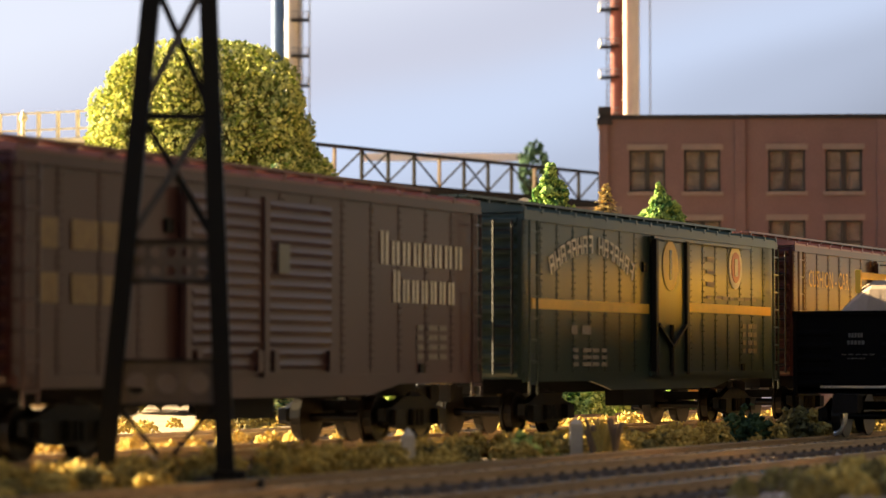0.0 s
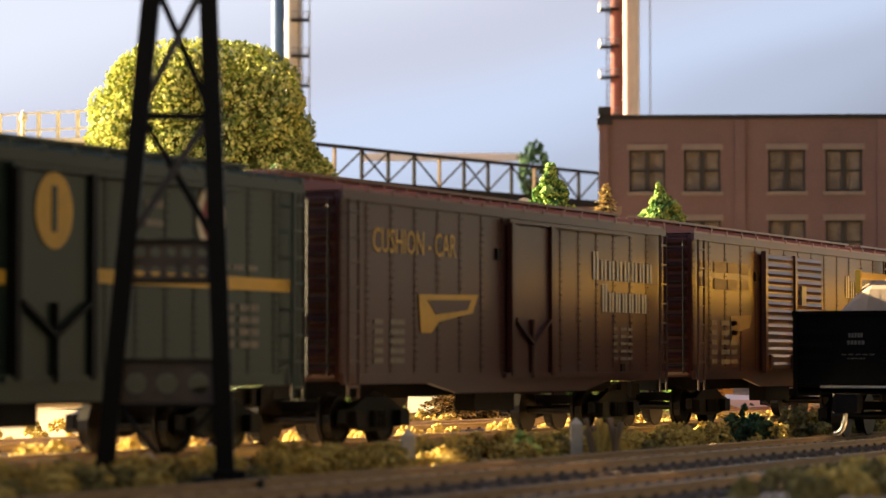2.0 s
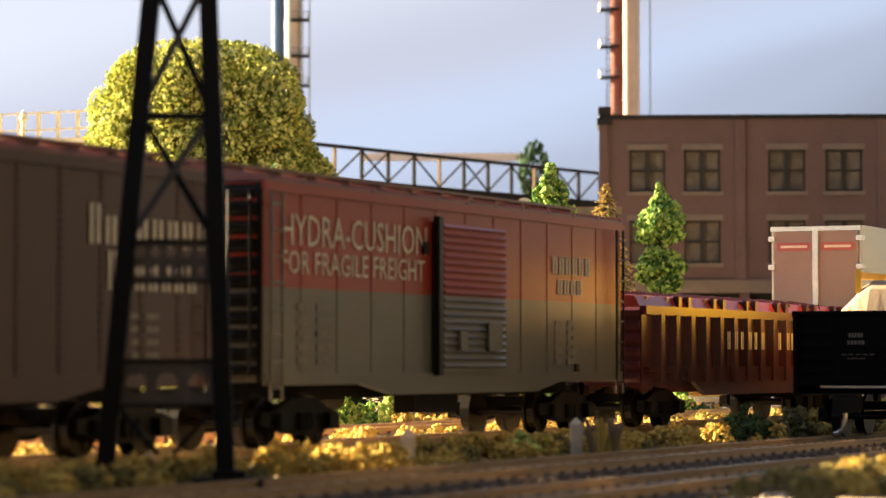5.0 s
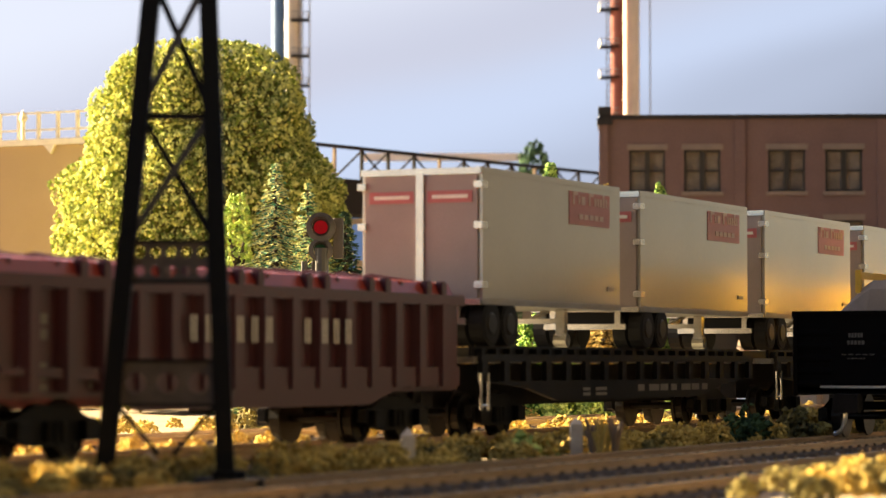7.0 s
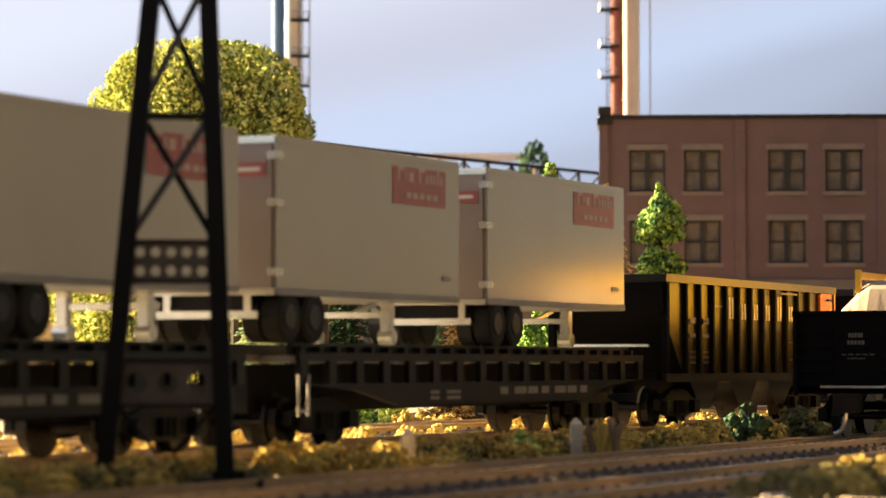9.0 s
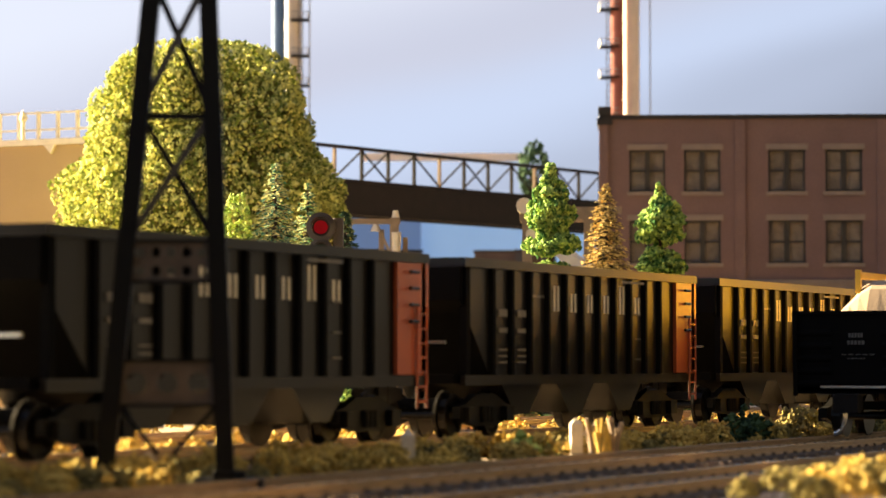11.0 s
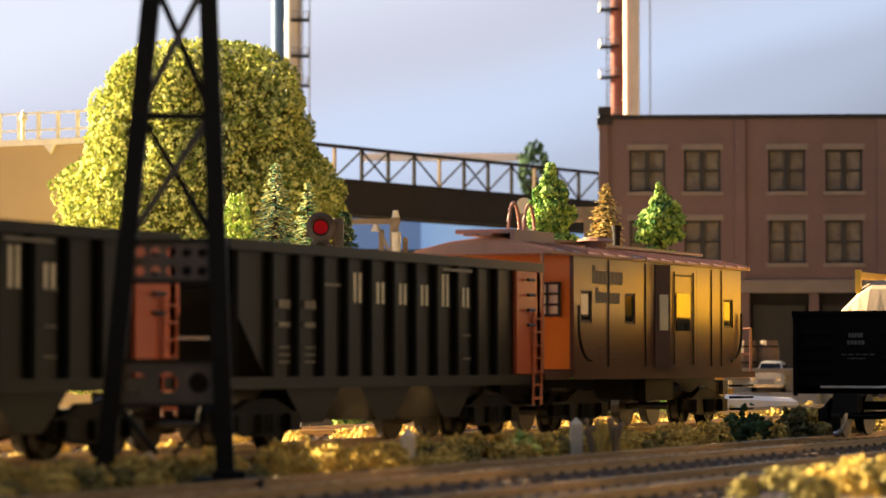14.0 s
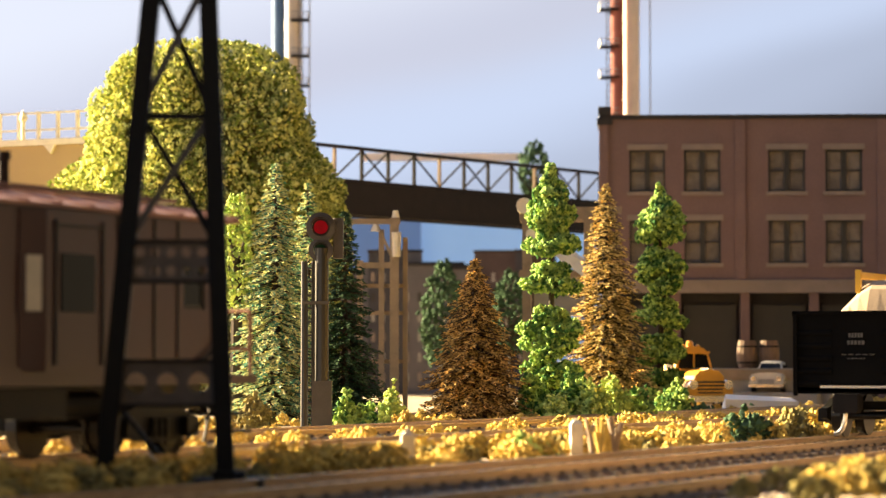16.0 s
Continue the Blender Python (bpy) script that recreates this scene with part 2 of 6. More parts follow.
        return self.add(v, [(i, (i + 1) % n, n + (i + 1) % n, n + i) for i in range(n)] + [tuple(range(n)), tuple(range(n, 2 * n))])

    def clumps(self, points, sizes, rng, squash=1.0):
        """Small uneven eight-sided clumps."""
        base = np.array([(1, 0, 0), (-1, 0, 0), (0, 1, 0), (0, -1, 0), (0, 0, 1), (0, 0, -1)], float)
        tri = [(0, 2, 4), (2, 1, 4), (1, 3, 4), (3, 0, 4), (2, 0, 5), (1, 2, 5), (3, 1, 5), (0, 3, 5)]
        for p, s in zip(points, sizes):
            q = base * s * (0.6 + 0.8 * rng.random((6, 1))) + rng.normal(0, 0.22 * s, (6, 3))
            q[:, 2] *= squash
            self.add(q + p, tri)
        return self

    def mesh(self, name, fix=True):
        me = bpy.data.meshes.new(name)
        me.from_pydata([(x * MM, y * MM, z * MM) for x, y, z in self.v], [], self.f)
        if fix:
            bm = bmesh.new()
            bm.from_mesh(me)
            bmesh.ops.recalc_face_normals(bm, faces=bm.faces)
            bm.to_mesh(me)
            bm.free()
        return me


def part(name, shape, mat, parent=None, label="", at=(0, 0, 0), fix=True, smooth=False):
    me = shape.mesh(name, fix) if isinstance(shape, Shape) else shape
    if not me.materials:
        me.materials.append(M[mat])
    if smooth:
        me.polygons.foreach_set("use_smooth", [True] * len(me.polygons))
    ob = new(name, me)
    ob.parent = parent
    ob.location = Vector(at) * MM
    if label:
        ob["label"] = label
    return ob


def thing(name, at, label, category, group="", kind="", turn=0.0):
    ob = new(name)
    ob.empty_display_size = 0.005
    ob.location = Vector(at) * MM
    ob.rotation_euler.z = radians(turn)
    return tagged(ob, label, category, group, kind)


def spot(px, d, z=0.0):
    """The place in mm at horizontal range d from the camera's stand, on the bearing px (a run of 5000 per unit)."""
    a = PSI + math.atan((px - 784.0) / 5000.0)
    return (EYE[0] + d * math.sin(a), EYE[1] + d * math.cos(a), z)


def lettering(text, height, width=None):
    """A thin mesh of lettering in the x, z plane, base at the origin, in mm."""
    cu = bpy.data.curves.new("lettering", "FONT")
    cu.body, cu.size, cu.extrude, cu.resolution_u = text, 1.0, 0.0, 2
    ob = new("lettering", cu)
    dg = bpy.context.evaluated_depsgraph_get()
    me = bpy.data.meshes.new_from_object(ob.evaluated_get(dg))
    bpy.data.objects.remove(ob)
    co = np.empty(len(me.vertices) * 3)
    me.vertices.foreach_get("co", co)
    co = co.reshape(-1, 3)
    lo, hi = co.min(0), co.max(0)
    k = height / (hi[1] - lo[1])
    kx = width / (hi[0] - lo[0]) if width else k
    out = np.stack([(co[:, 0] - lo[0]) * kx, np.zeros(len(co)), (co[:, 1] - lo[1]) * k], 1) * MM
    me.vertices.foreach_set("co", out.ravel())
    me.update()
    return me



# ---- the setting ----
def backdrop():
    m = bpy.data.materials.new("painted_sky")
    m.use_nodes = True
    n, l = m.node_tree.nodes, m.node_tree.links
    p = n["Principled BSDF"]
    p.inputs["Roughness"].default_value = 1.0
    p.inputs["Base Color"].default_value = (0, 0, 0, 1)
    p.inputs["Specular IOR Level"].default_value = 0.0
    tc = n.new("ShaderNodeTexCoord")
    sep = n.new("ShaderNodeSeparateXYZ")
    l.new(tc.outputs["Object"], sep.inputs[0])
    # soft light and dark bands that rise to one side
    mp = n.new("ShaderNodeMapping")
    mp.inputs["Rotation"].default_value = (0, radians(17), 0)
    mp.inputs["Scale"].default_value = (0.8, 1.0, 3.0)
    l.new(tc.outputs["Object"], mp.inputs["Vector"])
    nz = n.new("ShaderNodeTexNoise")
    nz.inputs["Scale"].default_value, nz.inputs["Detail"].default_value, nz.inputs["Roughness"].default_value = 2.6, 2, 0.35
    l.new(mp.outputs[0], nz.inputs["Vector"])
    # height above a line that rises to the right
    tilt = n.new("ShaderNodeMath")
    tilt.operation = "MULTIPLY_ADD"
    l.new(sep.outputs["X"], tilt.inputs[0])
    tilt.inputs[1].default_value = -0.30
    l.new(sep.outputs["Z"], tilt.inputs[2])
    wob = n.new("ShaderNodeMath")
    wob.operation = "MULTIPLY_ADD"
    l.new(nz.outputs["Fac"], wob.inputs[0])
    wob.inputs[1].default_value = 0.09
    l.new(tilt.outputs[0], wob.inputs[2])
    ramp = n.new("ShaderNodeValToRGB")
    e = ramp.color_ramp.elements
    ramp.color_ramp.interpolation = "EASE"
    e[0].position, e[0].color = 0.06, (0.173, 0.225, 0.335, 1)
    e[1].position, e[1].color = 0.40, (0.284, 0.310, 0.372, 1)
    for pos, col in ((0.13, (0.131, 0.150, 0.195, 1)), (0.185, (0.179, 0.210, 0.279, 1)), (0.235, (0.226, 0.270, 0.363, 1)), (0.30, (0.226, 0.245, 0.307, 1))):
        ramp.color_ramp.elements.new(pos).color = col
    l.new(wob.outputs[0], ramp.inputs["Fac"])
    side = n.new("ShaderNodeMapRange")
    side.inputs["From Min"].default_value, side.inputs["From Max"].default_value = -0.33, 0.33
    side.inputs["To Min"].default_value, side.inputs["To Max"].default_value = 0.335, 0.3
    l.new(sep.outputs["X"], side.inputs["Value"])
    l.new(ramp.outputs["Color"], p.inputs["Emission Color"])
    l.new(side.outputs[0], p.inputs["Emission Strength"])
    M["sky"] = m
    s = Shape().box(-338, 400, 0, 12, -2, 300)
    ob = part("backdrop_sky", s, "sky", None, "pale blue painted sky backdrop with soft grey cloud")
    ob.location, ob.rotation_euler.z = Vector(spot(784, 2050)) * MM, -PSI
    tagged(ob, category="backdrop", kind="structure")


def ground():
    rng = np.random.default_rng(3)
    xs = np.concatenate([np.linspace(-2600, 250, 20), np.linspace(270, 1500, 150), np.linspace(1520, 3400, 30)])
    ys = np.concatenate([np.linspace(-178, 420, 96), np.linspace(440, 2200, 25)])
    s = Shape()
    for x in xs:
        for y in ys:
            z = 0.9 * noise.noise(Vector((x / 23, y / 23, 0))) + 0.5 * noise.noise(Vector((x / 6, y / 6, 3))) - 1.0
            if y < -40:
                z -= 2.0 * min(1.0, (-40 - y) / 8)
            for c, bed in ((0, -0.05), (-63, -2.05), (-97, -3.55), (62, -0.05)):
                k = max(0.0, 1 - max(0.0, abs(y - c) - 14) / 8)
                z = z * (1 - k) + k * bed
            s.v.append((x, y, z))
    ny = len(ys)
    s.f = [(i * ny + j, (i + 1) * ny + j, (i + 1) * ny + j + 1, i * ny + j + 1) for i in range(len(xs) - 1) for j in range(ny - 1)]
    ob = part("ground", s, "ground", None, "brown earth scenery base with fine grit", fix=False, smooth=True)
    tagged(ob, category="ground", kind="structure")
    # Unseen front board; the ground stops here to cut sunlit bounce.
    ob = part("fascia", Shape().box(-2600, 3400, -184, -178.2, -160, -3.6, 0.5), "room", None, "unseen dark front board added at the layout edge")
    tagged(ob, category="fascia", kind="structure")


def room_wall():
    """Unseen dark walls and floor that close the camera side, added to cut fill."""
    ob = part("wall_room", Shape().box(-700, 3400, -1000, -910, -700, 2300), "room", None, "unseen dark grey wall added behind the camera")
    tagged(ob, category="wall", kind="structure")
    ob = part("wall_room_end", Shape().box(-790, -701, -909, -190, -700, 2300), "room", None, "unseen dark grey end wall added to cut fill light")
    tagged(ob, category="wall", kind="structure")
    ob = part("floor", Shape().box(-2600, 3400, -909, 2200, -760, -701), "room", None, "unseen dark floor added under the layout")
    tagged(ob, category="floor", kind="structure")


RAIL_Z = 3.5


def track(y, name, group, drop=0.0):
    """Two rails on wooden ties."""
    t = thing(name, (0, y, -drop), "weathered model railway track with brown ties", "railway track", group, "structure")
    prof = [(-0.9, 0), (0.9, 0), (0.9, 0.35), (0.25, 0.6), (0.25, 1.6), (0.55, 1.8), (0.55, 2.4), (-0.55, 2.4), (-0.55, 1.8), (-0.25, 1.6), (-0.25, 0.6), (-0.9, 0.35)]
    for side in (-1, 1):
        r = part("rail", Shape().extrude([(p[0] + side * 8.8, p[1] * 0.75 + 1.65) for p in prof], "x", -2300, 3300), "rail", t)
        part("rail_head", Shape().box(-2300, 3300, side * 8.8 - 0.42, side * 8.8 + 0.42, 3.44, 3.5), "railtop", r, "polished rail head")
    tie = Shape().box(-1.3, 1.3, -15, 15, 0.2, 1.7, 0.15)
    for side in (-1, 1):
        tie.box(-0.5, 0.5, side * 8.8 - 1.5, side * 8.8 - 0.9, 1.7, 2.2).box(-0.5, 0.5, side * 8.8 + 0.9, side * 8.8 + 1.5, 1.7, 2.2)
    me = tie.mesh("tie")
    me.materials.append(M["tie"])
    rng = random.Random(int(y) + 500)
    for i in range(150):
        o = part("tie", me, "tie", t, at=(280 + i * 7.1 + rng.uniform(-0.3, 0.3), rng.uniform(-0.3, 0.3), 0))
        o.rotation_euler.z = rng.uniform(-0.02, 0.02)
    far = Shape()
    for i in list(range(-340, 0)) + list(range(150, 420)):
        x = 280 + i * 7.1
        far.box(x - 1.3, x + 1.3, -15, 15, 0.2, 1.7)
    tagged(part("tie_row", far, "tie", t, fix=False), kind="stuff")
    # ballast grains on the bed
    g = np.random.default_rng(int(abs(y)) + 7)
    n = 11000
    pts = np.stack([g.uniform(300, 1250, n), g.uniform(-21, 21, n), np.zeros(n)], 1)
    pts[:, 2] = 0.2 + g.uniform(0, 0.45, n) - np.clip(np.abs(pts[:, 1]) - 16, 0, 9) * 0.08
    b = Shape().clumps(pts, g.uniform(0.3, 0.62, n), g)
    tagged(part("ballast", b, "ballast", t, "crushed pinkish grey ballast", fix=False), kind="stuff")


def pierced(xs, zs, y0, y1):
    """One connected wall sheet with an opening in every second cell both ways."""
    s = Shape()
    nz = len(zs)
    s.v = [(x, y, z) for y in (y0, y1) for x in xs for z in zs]
    at = lambda k, i, j: (k * len(xs) + i) * nz + j
    solid = lambda i, j: 0 <= i < len(xs) - 1 and 0 <= j < nz - 1 and not (i % 2 and j % 2)
    for i in range(len(xs) - 1):
        for j in range(nz - 1):
            if not solid(i, j):
                continue
            for k in (0, 1):
                s.f.append((at(k, i, j), at(k, i + 1, j), at(k, i + 1, j + 1), at(k, i, j + 1)))
            for di, dj, p, q in ((-1, 0, (i, j), (i, j + 1)), (1, 0, (i + 1, j), (i + 1, j + 1)), (0, -1, (i, j), (i + 1, j)), (0, 1, (i, j + 1), (i + 1, j + 1))):
                if not solid(i + di, j + dj):
                    s.f.append((at(0, *p), at(0, *q), at(1, *q), at(1, *p)))
    return s


def factory():
    """Brick factory block in bays with paired sash windows."""
    x0, y0, _ = spot(1066, 1462)
    H = 146.0
    f = thing("brick_factory", (x0, y0, 0), "reddish brown brick factory with tall paired sash windows", "building", turn=-65.03 - 2.5)
    L, DEP = 158.0, 70.0
    rows = [(20.0, 52.0), (71.5, 93.5), (108.5, 130.0)]
    bays = [(14.0, 32.5), (42.2, 61.0), (85.5, 104.5), (114.8, 133.8)]
    edges = [0.0] + [c for b in bays for c in b] + [L]
    rows2 = rows[1:]
    zs = [63.0] + [c for r in rows2 for c in r] + [H]
    part("front_wall", pierced(edges, zs, 0.0, 4.0), "brick", f)
    part("side_wall", Shape().box(0, 3.5, 4, DEP, 0, H), "brick", f)
    part("side_wall", Shape().box(L - 3.5, L, 4, DEP, 0, H), "brick", f)
    part("rear_wall", Shape().box(3.5, L - 3.5, DEP - 4, DEP, 0, H), "brick", f)
    for x in (0.5, 71.0, 144.0):
        part("pilaster", Shape().box(x - 2.6 if x > 1 else -1.6, x + 2.6, -1.6, 0.0, 56, H - 0.5, 0.3), "brick", f)
    part("parapet", Shape().box(-1.5, L, -1.2, 4.6, H, H + 2.2, 0.4).box(-1.5, 4.5, 4.6, DEP, H, H + 2.2, 0.4), "roofing", f)
    part("corner_cap", Shape().box(-2.6, 5.2, -2.6, 5.2, H - 3, H + 0.5, 0.4).box(-2.0, 4.6, -2, 4.6, H + 2.2, H + 6.5, 0.7), "roofing", f)
    part("roof", Shape().box(3.5, L - 3.5, 4, DEP - 4, H - 6, H - 4), "roofing", f)
    part("string_course", Shape().box(-1.8, L, -1.9, 4, 56.2, 62.9, 0.5).box(-2.3, L, -2.5, 3, 61.0, 62.6, 0.3), "trim", f)
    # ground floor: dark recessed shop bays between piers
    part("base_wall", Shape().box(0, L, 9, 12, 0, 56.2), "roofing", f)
    for x in (0, 35.5, 71, 106.5, 142, 153):
        part("pier", Shape().box(x, x + 4.6, 0, 8.9, 0, 56.2, 0.3), "brick", f)
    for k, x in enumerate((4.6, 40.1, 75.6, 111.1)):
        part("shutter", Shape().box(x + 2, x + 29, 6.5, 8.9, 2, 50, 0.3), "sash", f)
    for a, b in bays:
        for za, zb in rows2:
            w = part("window", Shape().box(a, b, 2.9, 3.6, za, zb), "blind", f, "brown-papered glass")
            fr = Shape().box(a, a + 1.0, 0.9, 2.8, za, zb).box(b - 1.0, b, 0.9, 2.8, za, zb).box(a, b, 0.9, 2.8, zb - 1.0, zb).box(a, b, 0.9, 2.8, za, za + 0.9)
            c = (a + b) / 2
            fr.box(c - 1.3, c + 1.3, 0.7, 2.8, za, zb)
            zm = (za + zb) / 2
            fr.box(a, b, 1.5, 2.8, zm - 0.4, zm + 0.4)
            part("frame", fr, "sash", w)
            part("sill", Shape().box(a - 1.2, b + 1.2, -1.0, 2, za - 2.0, za - 0.05, 0.25), "trim", w)
            part("lintel", Shape().box(a - 1.2, b + 1.2, -0.6, 0.0, zb + 0.05, zb + 3.0, 0.2), "trim", w)


def loading_dock():
    x, y, _ = spot(1345, 1330)
    d = thing("loading_dock", (x, y, 0), "grey concrete loading dock before the factory", "loading dock", turn=-70)
    part("slab", Shape().box(-22, 40, 0, 40, 0, 17.5, 0.6), "tin", d)
    part("edge_timber", Shape().box(-22, 40, -1.2, -0.05, 12, 17, 0.2), "wood", d)
    for px in (1321, 1360):
        bx, by, _ = spot(px, 1345)
        b = thing("barrel", (bx, by, 17.6), "brown wooden barrel standing on the dock", "barrel", "barrels on the dock")
        prof = [(4.0, 0), (4.7, 3), (5.0, 6.5), (4.7, 10), (4.0, 13)]
        part("cask", Shape().lathe(prof, 14), "cask", b)
        part("hoop", Shape().tube((0, 0, 2.2), (0, 0, 3.0), 4.85, 4.85, 14), "steel", b)
        part("hoop", Shape().tube((0, 0, 9.8), (0, 0, 10.6), 4.9, 4.9, 14), "steel", b)


def bridge():
    a, b = Vector(spot(330, 1388)), Vector(spot(1135, 1735))
    run = (b - a).length
    t = thing("truss_bridge", a, "black steel truss road bridge on plate girders", "bridge", turn=math.degrees(math.atan2(b.y - a.y, b.x - a.x)))
    zt, zb, zg = 134.6, 115.0, 99.0
    n = 18
    step = run / n
    for side in (0, 26):
        top = Shape().box(0, run, side - 0.9, side + 0.9, zt - 1.8, zt, 0.2)
        if side:
            part("plate_girder", Shape().box(0, run, side - 0.7, side + 0.7, zg, zb - 0.1), "steel", t)
            continue
        part("top_chord", top, "steel", t)
        part("bottom_chord", Shape().box(0, run, side - 0.9, side + 0.9, zb, zb + 2.0, 0.2), "steel", t)
        part("plate_girder", Shape().box(0, run, side - 0.7, side + 0.7, zg, zb - 0.1).box(0, run, side - 1.6, side + 1.6, zg - 0.8, zg), "steel", t)
        for i in range(n + 1):
            # Every fourth steel post takes the pale wood colour, imitating sunlight on it.
            part("truss_post", Shape().box(i * step - 0.8, i * step + 0.8, side - 0.7, side + 0.7, zb + 2.0, zt - 1.8), "wood" if i % 4 == 1 else "steel", t)
        for i in range(n):
            s = Shape().beam((i * step, side, zb + 2), ((i + 1) * step, side, zt - 2), 0.7, 0.9, (0, 1, 0)) if i % 2 else \
                Shape().beam((i * step, side, zt - 2), ((i + 1) * step, side, zb + 2), 0.7, 0.9, (0, 1, 0))
            part("diagonal", s, "steel", t)
            if i % 4 == 2:
                part("diagonal", Shape().beam((i * step, side + 0.8, zb + 2), ((i + 1) * step, side + 0.8, zt - 2), 0.7, 0.9, (0, 1, 0)), "steel", t)
    part("deck", Shape().box(0, run, 0.9, 25.1, zb - 4, zb + 0.5), "steel", t)
    # concrete approach with a white railing
    a2, b2 = Vector(spot(-110, 1312)), Vector(spot(175, 1262))
    r2 = (b2 - a2).length
    w = thing("bridge_approach", a2, "tan concrete bridge approach wall with white railing", "retaining wall", turn=math.degrees(math.atan2(b2.y - a2.y, b2.x - a2.x)))
    part("wall", Shape().box(0, r2, 0, 30, 0, 117.5, 0.3), "concrete", w)
    part("coping", Shape().box(0, r2, -1.2, 31, 117.6, 120.4, 0.4), "rail_white", w)
    px80 = r2 * 0.68
    part("bracket", Shape().extrude([(px80 - 1, 117.5), (px80 + 5, 117.5), (px80 + 3, 113.5)], "y", -1.2, 0), "rail_white", w)
    for i in range(9):
        x = r2 * (0.02 + 0.12 * i)
        part("railing_post", Shape().box(x, x + 1.4, -0.6, 0.8, 120.4, 132.9, 0.15), "rail_white", w)
    for z in (124.5, 132.2):
        part("railing_bar", Shape().box(0, r2, -0.3, 0.4, z - 0.4, z + 0.4), "rail_white", w)
    lx = r2 * 0.54
    part("railing_lamp", Shape().tube((lx, -0.8, 120.4), (lx, -0.8, 128), 1.0).clumps([(lx, -0.8, 130)], [3.0], np.random.default_rng(2)), "rail_white", w)


def chimney(px, d, w, tall, mats, side):
    """A tall stack with a parallel pipe, rings, ladder and platforms."""
    x, y, _ = spot(px, d)
    c = thing("smokestack", (x, y, 0), "tall painted industrial smokestack with ladder and platforms", "chimney", "smokestacks", turn=-65.03)
    pipe, main, low = mats
    bands = 9
    for k in range(bands):
        z0, z1 = tall * k / bands, tall * (k + 1) / bands
        part("stack_section", Shape().tube((w * 0.25, 8, z0), (w * 0.25, 8, z1), w * 0.30, w * 0.30, 20), main if k % 3 else low, c, smooth=False)
    part("side_pipe", Shape().tube((-w * 0.27, -1, 0), (-w * 0.27, -1, tall), w * 0.23, w * 0.23, 16), pipe, c)
    lad = Shape().tube((side * w * 0.62, -3, 0), (side * w * 0.62, -3, tall), 0.35).tube((side * w * 0.5, -4.5, 0), (side * w * 0.5, -4.5, tall), 0.35)
    for k in range(int(tall / 4)):
        lad.tube((side * w * 0.62, -3, k * 4.0), (side * w * 0.5, -4.5, k * 4.0), 0.25, n=5)
    part("ladder", lad, "roofing", c)
    part("guy_pipe", Shape().tube((w * 0.88, 0, 0), (w * 0.88, 0, tall), 0.4), "tin", c)
    for z in (172.0, 196.0, 215.0, 238.0, 258.0):
        x0, x1 = sorted((side * w * 0.2, side * w * 0.86))
        part("platform", Shape().box(x0, x1, -7.5, 4, z, z + 1.1), "steel", c)
        rl = Shape()
        for h in (2.6, 5.2):
            rl.tube((side * w * 0.86, -7.5, z + h), (side * w * 0.86, 4, z + h), 0.3, n=5).tube((x0, -7.5, z + h), (x1, -7.5, z + h), 0.3, n=5)
        for yy in (-7.5, -2, 4):
            rl.tube((side * w * 0.86, yy, z), (side * w * 0.86, yy, z + 5.4), 0.3, n=5)
        part("platform_rail", rl, "tin", c)


def holed_plate(x0, x1, z0, z1, cols, rows, share, thick):
    """A flat plate with a grid of round holes; share: a hole's radius over its cell's height."""
    s, n = Shape(), 16
    cw, ch = (x1 - x0) / cols, (z1 - z0) / rows
    for i in range(cols):
        for j in range(rows):
            cx, cz = x0 + (i + 0.5) * cw, z0 + (j + 0.5) * ch
            r = share * min(cw, ch)
            rim, hole = [], []
            for k in range(n):
                u, v = math.cos(math.pi / 8 * k + math.pi / 4), math.sin(math.pi / 8 * k + math.pi / 4)
                q = 1 / max(abs(u), abs(v))
                rim.append((cx + u * q * cw / 2, cz + v * q * ch / 2))
                hole.append((cx + u * r, cz + v * r))
            o = len(s.v)
            s.v += [(p[0], y, p[1]) for y in (-thick / 2, thick / 2) for p in rim + hole]
            for k in range(n):
                m = (k + 1) % n
                s.f += [(o + k, o + m, o + n + m, o + n + k), (o + 2 * n + k, o + 3 * n + k, o + 3 * n + m, o + 2 * n + m), (o + n + k, o + n + m, o + 3 * n + m, o + 3 * n + k)]
    # neighbouring cells share their rims, so that the plate is one sheet
    index, keep, same = {}, [], []
    for p in s.v:
        key = tuple(round(c, 4) for c in p)
        if key not in index:
            index[key] = len(keep)
            keep.append(p)
        same.append(index[key])
    s.v, s.f = keep, [tuple(same[i] for i in fc) for fc in s.f]
    return s


